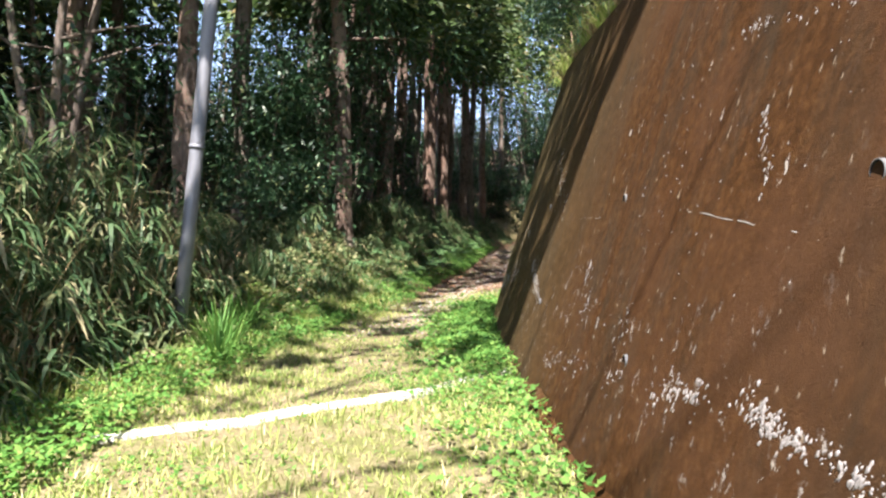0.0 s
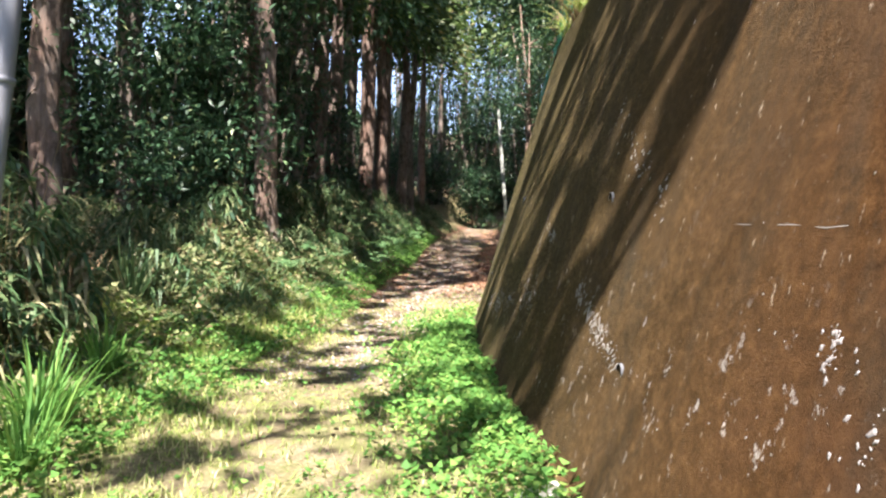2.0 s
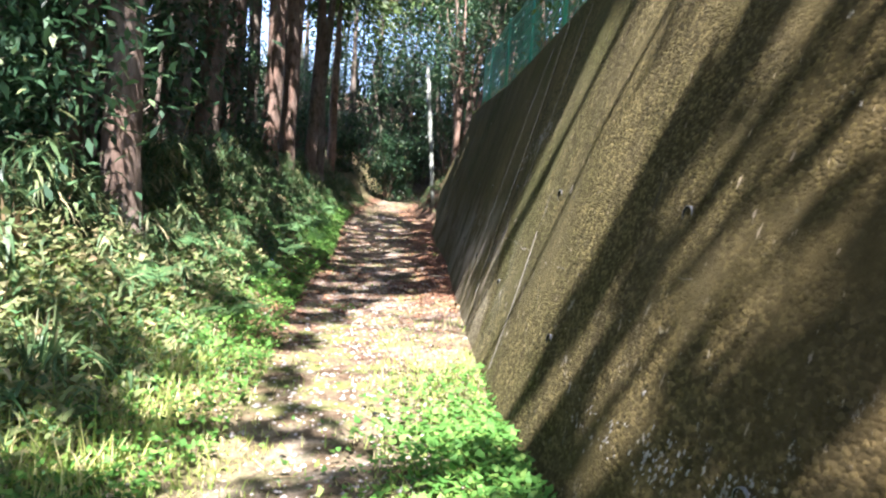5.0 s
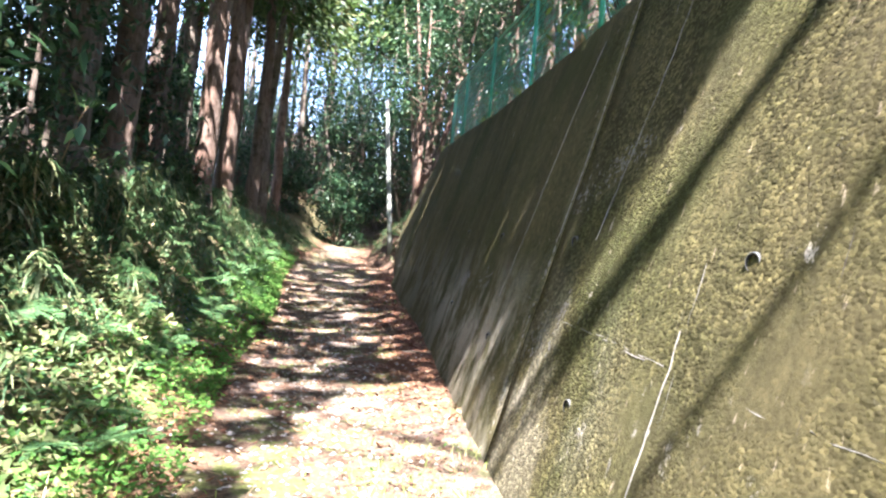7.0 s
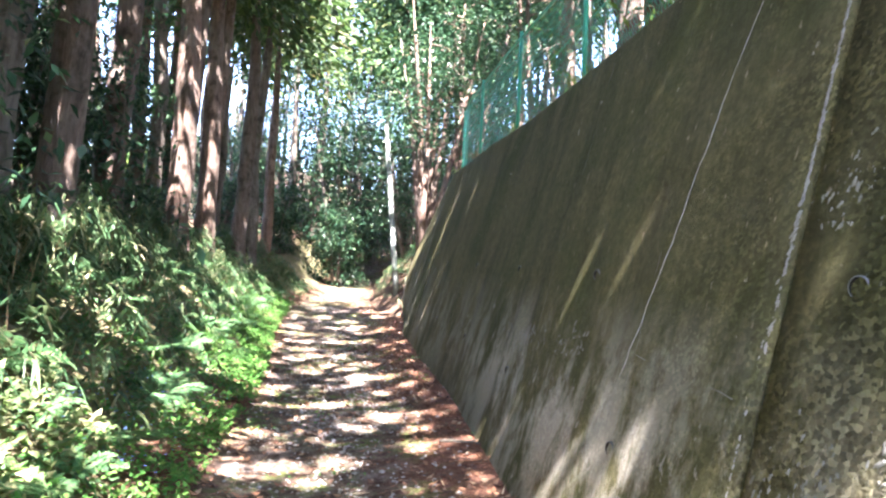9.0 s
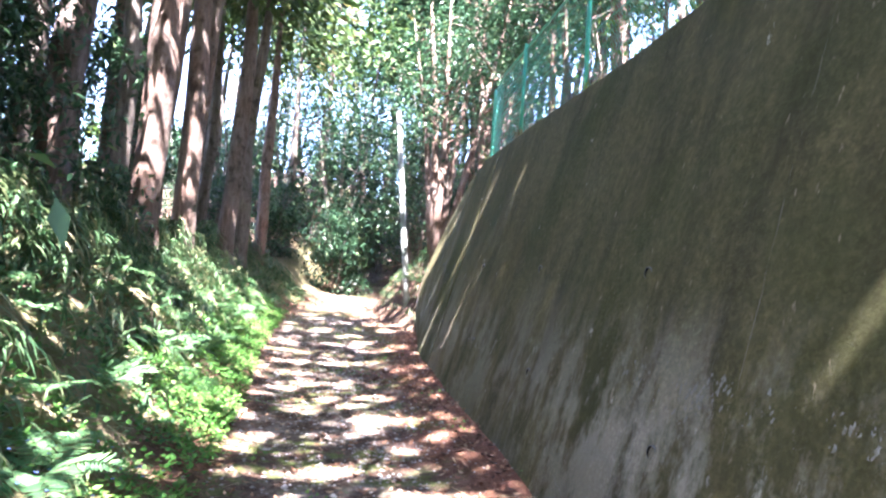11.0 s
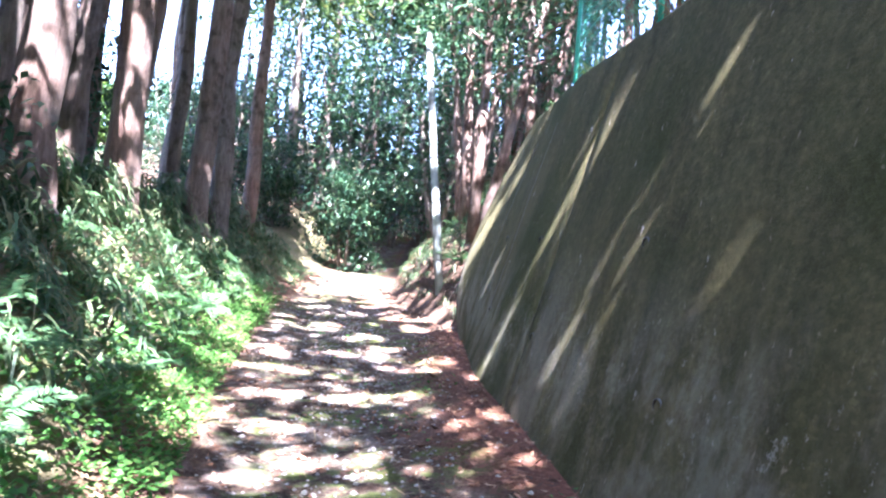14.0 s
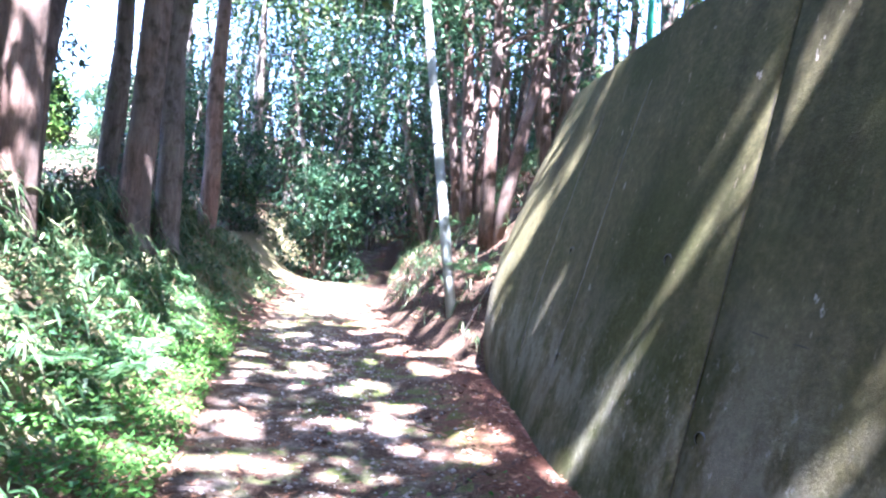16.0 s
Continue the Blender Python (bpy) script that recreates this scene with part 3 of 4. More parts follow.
while len(placed) < 185 and tries < 9000:
    tries += 1
    x, y = NG.uniform(-30, 24), NG.uniform(3, 62)
    lx, wx = left_x(y), wall_x(y)
    if lx - 2.6 < x < wx + 3.2 and y < 44:
        continue
    # close stand west of the bank, open wood edge ahead
    if x < lx and (y < 10 and x > -9 or y < 30 and x > -6.5 or y >= 30 and (x < lx - 9 or NG.random() < 0.5)):
        continue
    if min((x - a) ** 2 + (y - b) ** 2 for a, b in placed) < (2.0 if x < -6 else 3.0):
        continue
    placed.append((x, y))
    m = len(placed) % 3
    cedar(x, y, NG.uniform(0.10, 0.18), 16, (NG.normal(0, 0.025), NG.normal(0, 0.025)), BARKS[m], len(placed), low=9.0 if y > 20 else 4.5, count=2200 if x < -6 and y < 20 else 900,
          label=("tall straight cedar with fibrous brown bark", "tall cedar with greyed mossy bark", "tall cedar with reddish peeling bark")[m])


def broadleaf(x, y, height, spread, mat, seed, leaves, size, low=0.25, label="dark glossy evergreen tree among the cedars", name="evergreen_tree", stems=3, bark=BARK_GREY, lean=(0.0, 0.0), group="evergreen understorey", thin=False, girth=0.022):
    """A many-stemmed evergreen: trunk with limbs, and a crown of leaf tufts with gaps."""
    rng = np.random.default_rng(seed)
    z = float(ground_z(x, y)) - 0.05
    tree = new(name)
    tree.location = (x, y, z)
    parts, tips = [], []
    for k in range(stems):
        a = k * 2.4 + rng.uniform(0, 1)
        top = np.array([math.cos(a) * spread * 0.45 + lean[0] * height, math.sin(a) * spread * 0.45 + lean[1] * height, height * rng.uniform(0.75, 0.95)])
        mid = top * np.array([0.45, 0.45, 0.5]) + rng.normal(0, 0.1, 3)
        foot = np.array([math.cos(a), math.sin(a), 0]) * 0.08
        r = girth * height / math.sqrt(stems)
        parts.append(tube([foot, mid * 0.5 + foot * 0.5, mid, (mid + top) / 2, top], [r * 1.3, r, r * 0.8, r * 0.55, r * 0.15], 7, 0.05, seed + k))
        for j in range(7):
            s = rng.uniform(low, 1.0)
            p = foot + (mid - foot) * s * 2 if s < 0.5 else mid + (top - mid) * (s * 2 - 1)
            b = rng.uniform(0, 6.28)
            q = p + np.array([math.cos(b), math.sin(b), rng.uniform(0.0, 0.6)]) * spread * rng.uniform(0.35, 0.75) * (1.15 - 0.5 * s)
            parts.append(tube([p, (p + q) / 2 + np.array([0, 0, 0.05]), q], [r * 0.4, r * 0.25, r * 0.08], 5, 0, seed, False))
            tips += [(p + q) / 2, q, q + rng.normal(0, 0.25, 3)]
        tips.append(top)
    v, f = join(parts)
    mesh_ob("trunk", v, f, bark, tree, smooth=True)
    T = np.array(tips)
    pick = rng.integers(0, len(T), leaves)
    off = rng.normal(0, 1, (leaves, 3)) * spread * 0.2 * np.array([1, 1, 0.7])
    P = T[pick] + off
    P = P[P[:, 2] > low * height * 0.5]
    n = len(P)
    along = unit(off[:n] * 0.8 + rng.normal(0, 0.35, (n, 3)) + np.array([0, 0, -0.15]))
    if thin:
        keep = spray_keep(P + np.array([x, y, z]), along, np.full(n, size))
        P, along = P[keep], along[keep]
        n = len(P)
    side = np.cross(along, np.array([0, 0, 1.0]) + rng.normal(0, 0.35, (n, 3)))
    vf = leaf_quads(P, along, side, size * rng.uniform(0.7, 1.4, n), size * rng.uniform(0.3, 0.5, n))
    mesh_ob("crown", vf[0], vf[1], mat, tree)
    return tagged(tree, label, "tree", group)


# the dense dark bush under the cedars
broadleaf(-3.35, 12.7, 3.6, 1.6, BROAD_LEAF, 901, 11000, 0.12, 0.05, "dense dark glossy evergreen bush below the cedars", "evergreen_bush", 6, group="")
# two tall evergreens added to cast shade with their crowns
for k, (x, y) in enumerate(((-2.75, 13.5), (-3.0, 16.2))):
    broadleaf(x, y, 13.5, 3.0, BROAD_LEAF, 910 + k, 12000 if k == 0 else 8000, 0.17, 0.34, "tall evergreen tree with a broad dark crown, added to cast shade", "evergreen_tree", 1, BARK, group="", thin=True, girth=0.009)
# unseen broad trees added on the hill, their crowns shading wall and path
HILL_SHADE = [(4.0, 1.8), (4.1, 4.3), (4.4, 6.8), (4.8, 9.3), (5.2, 11.8), (5.8, 14.2), (6.2, 16.6), (6.7, 19.0), (7.2, 21.4)]
for k, (x, y) in enumerate(HILL_SHADE):
    broadleaf(x, y, 13.0 + (k % 3), 5.4, BROAD_LEAF, 860 + k, 15000, 0.27, 0.5, "unseen broad evergreen tree added above the wall to cast shade", "hill_shade_tree", 3, BARK, (-0.2 if k % 2 else -0.13, 0.0), "evergreens on the hill", thin=True, girth=0.013)
# three more unseen trees added west of the path to shade the bank
for k, (x, y) in enumerate(((-5.6, -2.5), (-5.5, 0.6), (-5.9, 3.6))):
    broadleaf(x, y, 13.0, 5.2, BROAD_LEAF, 880 + k, 13000, 0.26, 0.5, "unseen broad evergreen tree added beyond the bamboo grass to cast shade", "evergreen_tree", 3, BARK, (0.2, 0.0), "evergreens on the west side", thin=True, girth=0.012)
# tall evergreens added to shade the far end of the path
for k, (x, y) in enumerate(((8.4, 33.0), (7.9, 37.5), (10.5, 35.5))):
    broadleaf(x, y, 15.0, 5.0, BROAD_LEAF, 890 + k, 9000, 0.25, 0.5, "tall evergreen tree with a broad dark crown, added to cast shade", "evergreen_tree", 2, BARK, (0.0, 0.0), "tall evergreens at the far end", thin=True, girth=0.011)
# understorey, nearest first
UNDER = []
for i in range(95):
    for _ in range(40):
        x, y = NG.uniform(-22, 22), NG.uniform(8, 58)
        lx, wx = left_x(y), wall_x(y)
        if lx - 3.2 < x < wx + 3.5 and y < 41:
            continue
        if x < lx and (y < 30 and x > -6.0 or y >= 30 and y < 44):
            continue
        if min([(x - a) ** 2 + (y - b) ** 2 for a, b in UNDER] + [9]) < 2.6:
            continue
        UNDER.append((x, y))
        h = NG.uniform(3.2, 7.0)
        pale = NG.random() < 0.22
        broadleaf(x, y, h, h * 0.34, LIGHT_LEAF if pale else BROAD_LEAF, 1000 + i, 1500, 0.17, 0.12,
                  "pale green understorey tree in the light" if pale else "dark glossy evergreen tree among the cedars", thin=True)
        break
for k in range(30):
    x, y, h = -8.5 - 2.6 * (k % 6) + NG.uniform(-0.8, 0.8), 13.5 + 3.9 * (k // 6) + NG.uniform(-1.2, 1.2), NG.uniform(3.5, 7.0)
    broadleaf(x, y, h, h * 0.36, BROAD_LEAF, 1500 + k, 1900, 0.2, 0.06)
# the dense tree at the far bend and its neighbours
broadleaf(5.0, 41.5, 9.5, 2.9, BROAD_LEAF, 951, 5200, 0.2, 0.15, "dense green tree in broken light at the bend", "evergreen_tree", 4, group="")
for k, (x, y, h) in enumerate(((7.6, 39.0, 8), (3.2, 46, 8), (9.5, 43.5, 9), (1.0, 44, 7), (6.8, 36.0, 5.5), (8.6, 33.5, 6.5), (0.2, 39.5, 4.5), (6.3, 47, 8), (11.0, 38, 8), (4.6, 38.6, 3.2), (2.4, 39.8, 3.0))):
    broadleaf(x, y, h, h * 0.33, BROAD_LEAF, 960 + k, 3200, 0.17, 0.05, "dark glossy evergreen tree closing the end of the path")
for k in range(18):
    x, y, h = -26 + 1.65 * k + NG.uniform(-0.6, 0.6), NG.uniform(47, 58), NG.uniform(2.6, 4.4)
    broadleaf(x, y, h, h * 0.36, LIGHT_LEAF if k % 6 == 0 else BROAD_LEAF, 930 + k, 2400, 0.3, 0.08, "pale green tree at the far wood edge" if k % 6 == 0 else "dark evergreen tree at the far wood edge")
for k, (x, y, h) in enumerate(((-2.7, 20.9, 4.5), (-2.5, 23.6, 5.0), (-1.95, 26.6, 4.0), (-3.2, 17.6, 4.2), (-2.6, 14.9, 5.5), (-2.3, 16.0, 5.0), (-3.3, 15.4, 6.5), (-3.0, 18.4, 5.5), (-2.2, 20.4, 3.6), (-1.9, 21.8, 3.2), (-1.5, 23.6, 3.0), (-3.4, 22.4, 5.5), (-1.2, 29.6, 3.6), (-2.9, 28.4, 5.0))):
    broadleaf(x, y, h, h * 0.28, BROAD_LEAF, 1300 + k, 2400, 0.13, 0.12, "slender dark-leaved sapling between the cedar trunks", "sapling", 2, group="saplings between the cedars", thin=True, girth=0.008)
for k, (x, y, h) in enumerate(((-5.2, 23.5, 9), (-6.0, 27.5, 10), (-4.7, 20.6, 7), (-7.4, 21.0, 9), (-4.9, 31.5, 8))):
    broadleaf(x, y, h, h * 0.3, BROAD_LEAF, 1400 + k, 4200, 0.18, 0.15, thin=True, girth=0.012)
for k, (x, y, h) in enumerate(((4.5, 47.5, 11), (7.4, 45.5, 12), (10.2, 47.5, 12), (6.0, 50.5, 13), (2.2, 49.5, 11), (8.8, 51, 13), (12.5, 44.5, 11))):
    broadleaf(x, y, h, h * 0.32, BROAD_LEAF, 1420 + k, 3800, 0.24, 0.04, "dark glossy evergreen tree closing the end of the path", girth=0.014)
# leaning reddish trees on the bank past the wall
for k, (x, y, h, lean) in enumerate(((5.3, 29.0, 9, (0.10, 0.0)), (6.1, 31.7, 10, (0.03, 0.0)), (6.9, 30.2, 9, (0.09, 0.02)), (8.4, 35.0, 10, (0.05, 0)), (6.6, 33.4, 9, (-0.02, 0.0)), (8.0, 28.5, 9, (0.06, 0.0)), (7.4, 26.4, 8, (0.05, 0.0)))):
    broadleaf(x, y, h, 2.3, BROAD_LEAF, 980 + k, 2000, 0.16, 0.4, "leaning reddish-barked tree on the steep bank", "leaning_tree", 2, BARK_RED, lean, "trees on the bank", girth=0.015)
# brushwood over the wall
for k, (x, y, h) in enumerate(((3.4, 12.5, 2.6), (3.6, 15.0, 2.4), (4.8, 17.5, 2.8), (5.8, 20.6, 3.0), (6.4, 23.5, 2.8), (3.0, 9.6, 2.4), (2.9, 6.5, 2.2), (3.1, 3.2, 2.4))):
    broadleaf(x, y, h, 1.1, LIGHT_LEAF, 1200 + k, 1500, 0.12, 0.05, "sunlit leafy shrub above the retaining wall", "hillside_shrub", 4, group="shrubs above the wall", thin=True)


# ---- poles ----
def pole(base, top, r0, r1, mat, name, label, bands=()):
    p = tagged(new(name), label, "pole")
    p.location = base
    d = np.array(top) - np.array(base)
    v, f = tube([d * 0, d * 0.3, d * 0.7, d], [r0, r0 * 0.9 + r1 * 0.1, (r0 + r1) / 2, r1], 18)
    mesh_ob("shaft", v, f, mat, p, smooth=True)
    for s in bands:
        v, f = tube([d * (s - 0.004), d * (s + 0.004)], [r0 * 1.08, r0 * 1.08], 18)
        mesh_ob("band", v, f, POLE_GREY, p)
    v, f = tube([d, d * 1.006], [r1 * 1.1, r1 * 0.7], 18)
    mesh_ob("cap", v, f, POLE_GREY, p)
    return p


pole((-2.6, 6.65, 0.35), (-2.22, 6.65, 5.2), 0.07, 0.062, POLE_GREY, "utility_pole", "leaning grey steel pole beside the bamboo grass", (0.42,))
pole((4.39, 28.07, 2.2), (4.16, 29.32, 6.95), 0.07, 0.055, POLE_GREEN, "utility_pole", "slim pale pole leaning on the bank", (0.5, 0.8))


# ---- details of the wall ----
def on_face(y, h, out=0.0):
    p = wall_face(y, h)
    p[0] += face_wave(y, h)
    return p + np.array([-0.963, 0.0, 0.27]) * out


def weep_pipe(y, h):
    c = on_face(y, h, -0.062)
    d = np.array([-1.0, 0.0, -0.05])
    a = np.linspace(0, 2 * np.pi, 16, endpoint=False)
    ring = np.stack([np.zeros(16), np.cos(a), np.sin(a)], -1)
    V = np.concatenate([c + ring * 0.034, c + d * 0.07 + ring * 0.034, c + d * 0.07 + ring * 0.030, c + d * 0.02 + ring * 0.030])
    F = [(k * 16 + j, k * 16 + (j + 1) % 16, (k + 1) * 16 + (j + 1) % 16, (k + 1) * 16 + j) for k in range(3) for j in range(16)]
    F.append(tuple(48 + j for j in range(16)))
    return mesh_ob("weep_pipe", V, F, PIPE, retaining_wall, mats=[PIPE, DARK], index=[0] * 32 + [1] * 17)


for y in (1.7, 3.98, 6.25, 8.65, 10.5, 12.3, 14.4, 16.35, 18.5, 20.65, 22.9, 24.6):
    weep_pipe(y, 1.4)
for y in (0.9, 3.17, 5.55, 7.87, 9.7, 11.6, 13.6, 15.8, 17.95, 20.0, 22.18, 24.2):
    weep_pipe(y, 0.62)


def ridge(pts, w, mat, name, seed=0):
    """A thin uneven lip left by the formwork."""
    rng = np.random.default_rng(seed)
    P = np.array([on_face(y, h, -0.3 * w) for y, h in pts])
    v, f = tube(P, 0.42 * w * rng.uniform(0.3, 1.25, len(P)), 5, 0.1, seed)
    return mesh_ob(name, v, f, mat, retaining_wall)


def seam(y0, y1, h0, h1, w, mat, name, seed):
    n = max(4, int((abs(y1 - y0) + abs(h1 - h0)) / 0.08))
    rng = np.random.default_rng(seed)
    ridge([(y0 + (y1 - y0) * k / n + rng.normal(0, 0.004), h0 + (h1 - h0) * k / n + rng.normal(0, 0.004)) for k in range(n + 1)], w, mat, name, seed)


for k, (y0, y1, h0, h1, w) in enumerate(((2.0, 3.0, 1.22, 1.3, 0.008), (4.4, 5.1, 1.28, 1.27, 0.005), (8.45, 8.75, 1.15, 1.13, 0.007), (10.1, 10.75, 0.95, 0.96, 0.009), (10.85, 12.0, 0.96, 0.95, 0.006),
                                         (12.75, 13.6, 0.99, 1.02, 0.007), (13.6, 14.6, 1.02, 1.0, 0.004), (11.0, 11.5, 0.95, 0.95, 0.009), (0.9, 1.8, 0.98, 0.94, 0.005), (9.6, 10.05, 0.98, 0.97, 0.008))):
    seam(y0, y1, h0, h1, w, LIME, "lift_seam", k)
for k, (y, h0, h1, w, m) in enumerate(((10.08, 0.0, 3.1, 0.008, SEAL), (10.75, 0.0, 1.4, 0.006, LIME), (11.3, 0.3, 1.6, 0.005, SEAL), (11.9, 1.9, 3.0, 0.006, LIME), (13.6, 0.1, 1.5, 0.005, LIME),
                                       (8.95, 0.1, 2.9, 0.006, SEAL), (7.4, 0.5, 1.5, 0.006, LIME), (15.3, 0.2, 3.0, 0.006, LIME), (3.35, 0.5, 1.2, 0.006, SEAL))):
    seam(y, y + 0.02, h0, h1, w, m, "form_joint", 40 + k)
seam(20.9, 22.1, 1.04, 1.1, 0.009, SEAL, "crack", 71)
seam(22.3, 22.32, 0.0, 3.1, 0.006, SEAL, "form_joint", 72)
seam(24.4, 24.5, 0.8, 2.8, 0.005, LIME, "form_joint", 73)
seam(17.3, 16.2, 0.3, 0.05, 0.006, LIME, "crack", 74)


def sun_lime_streak(pts, width, seed):
    """A flat uneven strip, a few millimetres proud, standing for sun slits and lime."""
    rng = np.random.default_rng(seed)
    (y0, h0), (y1, h1) = pts
    n = max(6, int(abs(h1 - h0) / 0.07))
    V = []
    for k in range(n + 1):
        y, h = y0 + (y1 - y0) * k / n + rng.normal(0, 0.006), h0 + (h1 - h0) * k / n
        w = width * rng.uniform(0.15, 1.0) * math.sin(math.pi * (0.08 + 0.84 * k / n)) ** 0.4
        for s, o in ((-1, -0.004), (-0.6, 0.0035), (0.6, 0.0035), (1, -0.004)):
            V.append(on_face(y + s * w / 2, h, o))
    F = [(i * 4 + j, i * 4 + j + 1, i * 4 + j + 5, i * 4 + j + 4) for i in range(n) for j in range(3)]
    mesh_ob("sun_lime_streak", V, F, LIME, retaining_wall)


for k, (a, b, w) in enumerate((((13.7, 0.9), (13.2, 2.9), 0.009),
                               ((11.95, 1.4), (11.7, 3.0), 0.010), ((10.85, 0.1), (10.8, 1.1), 0.011), ((24.3, 0.5), (23.9, 2.7), 0.009), ((25.2, 0.3), (24.9, 2.6), 0.009))):
    sun_lime_streak((a, b), w, 500 + k)


def lime_crust(y0, y1, h0, h1, n, size, seed, mat, band=0.03):
    """Ragged lime scabs, each a thin uneven plate, in clusters along a lift line."""
    rng = np.random.default_rng(seed)
    V, F = [], []
    knots = rng.random((max(3, n // 14), 1))
    for _ in range(n):
        t = float(knots[rng.integers(len(knots)), 0]) + rng.normal(0, 0.035) if rng.random() < 0.75 else rng.random()
        y, h = y0 + (y1 - y0) * t, h0 + (h1 - h0) * t + rng.normal(0, band)
        s = size * rng.uniform(0.25, 1.0) ** 1.6
        o, k = len(V), 11
        lean = rng.normal(0.3, 0.25)
        for j in range(k):
            a = 2 * math.pi * j / k
            r = s * rng.uniform(0.3, 1.0)
            dh = r * math.sin(a) * 1.2
            V.append(on_face(y + 0.75 * r * math.cos(a) - lean * dh, h + dh, -0.001))
        for j in range(k):
            p = V[o + j] * 0.7 + on_face(y, h, 0.0) * 0.3
            V.append(p + np.array([-0.963, 0, 0.27]) * rng.uniform(0.001, 0.0035))
        V.append(on_face(y, h, 0.0025))
        for j in range(k):
            m = (j + 1) % k
            F += [(o + j, o + m, o + k + m, o + k + j), (o + k + j, o + k + m, o + 2 * k)]
    mesh_ob("lime_crust", V, F, mat, retaining_wall)


for k, (y0, y1, h0, h1, n, size, band) in enumerate(((0.9, 2.0, 0.66, 0.69, 330, 0.02, 0.022), (1.9, 2.7, 0.70, 0.60, 110, 0.02, 0.035), (2.7, 4.9, 0.55, 0.3, 70, 0.02, 0.04), (3.1, 4.4, 0.7, 0.75, 24, 0.017, 0.05),
                                                     (1.6, 2.9, 1.88, 2.08, 110, 0.016, 0.02), (2.3, 2.5, 1.4, 1.65, 50, 0.014, 0.03), (4.1, 4.4, 0.75, 1.0, 60, 0.018, 0.05), (1.2, 4.6, 0.9, 2.3, 60, 0.008, 0.4), (1.0, 5.5, 2.0, 0.7, 60, 0.008, 0.4),
                                                     (12.64, 12.66, 1.3, 3.1, 330, 0.024, 0.12), (12.66, 12.665, 0.3, 1.5, 60, 0.014, 0.1))):
    lime_crust(y0, y1, h0, h1, n, size, 600 + k, LIME_WHITE, band)
for k, (y0, y1, h0, h1, n, size, band) in enumerate(((5.6, 6.35, 0.62, 0.85, 160, 0.022, 0.03), (5.5, 6.6, 1.3, 1.9, 70, 0.018, 0.05), (7.1, 7.35, 1.12, 1.18, 50, 0.016, 0.02), (7.2, 8.4, 0.7, 0.5, 120, 0.02, 0.06), (7.8, 9.2, 0.6, 0.4, 90, 0.018, 0.06),
                                                     (11.6, 12.6, 1.95, 1.6, 170, 0.02, 0.06), (12.0, 12.6, 1.0, 0.7, 110, 0.02, 0.08), (14.4, 16.5, 0.97, 0.85, 160, 0.022, 0.05))):
    lime_crust(y0, y1, h0, h1, n, size, 620 + k, LIME, band)


def toe(y0, y1):
    """The rough pale footing that shows at the wall's foot."""
    rng = np.random.default_rng(3)
    V = []
    ys = np.arange(y0, y1, 0.12)
    for y in ys:
        b = np.array([wall_x(y), y, path_z(y) + foot_rise(y)])
        k = 0.55 + 0.25 * math.sin(y * 3.1) + 0.08 * rng.random()
        V += [b + np.array([-0.09 * k, 0, -0.15]), b + np.array([-0.085 * k, 0, 0.02]), b + np.array([-0.05 * k, 0, 0.06 * k]), b + np.array([0.06, 0, 0.16 * k])]
    F = [(i * 4 + j, (i + 1) * 4 + j, (i + 1) * 4 + j + 1, i * 4 + j + 1) for i in range(len(ys) - 1) for j in range(3)]
    mesh_ob("footing", V, F, CONCRETE, retaining_wall, smooth=True)


toe(-3.0, 6.6)


# ---- drain strip across the path ----
def drain_strip():
    d = tagged(new("drain_kerb"), "pale concrete drain kerb lying across the grassy path", "kerb")
    a, b = np.array([-2.0, 3.9]), np.array([0.62, 5.78])
    rng = np.random.default_rng(5)
    n = 7
    for k in range(n):
        p, q = a + (b - a) * k / n, a + (b - a) * (k + 0.985) / n
        t = (q - p) / np.linalg.norm(q - p)
        s = np.array([-t[1], t[0]]) * 0.085
        bm = bmesh.new()
        zs = [float(ground_z(*p)) + 0.018 + rng.normal(0, 0.006), float(ground_z(*q)) + 0.018 + rng.normal(0, 0.006)]
        top = [bm.verts.new((*c, z)) for c, z in ((p - s, zs[0]), (q - s, zs[1]), (q + s, zs[1]), (p + s, zs[0]))]
        low = [bm.verts.new((v.co.x, v.co.y, v.co.z - 0.16)) for v in top]
        bm.faces.new(top)
        bm.faces.new(low[::-1])
        for i in range(4):
            bm.faces.new((top[i], low[i], low[(i + 1) % 4], top[(i + 1) % 4]))
        bmesh.ops.bevel(bm, geom=list(bm.edges), offset=0.012, segments=2, affect='EDGES')
        part("kerb_block", bm, PALE_CONCRETE, d)


drain_strip()


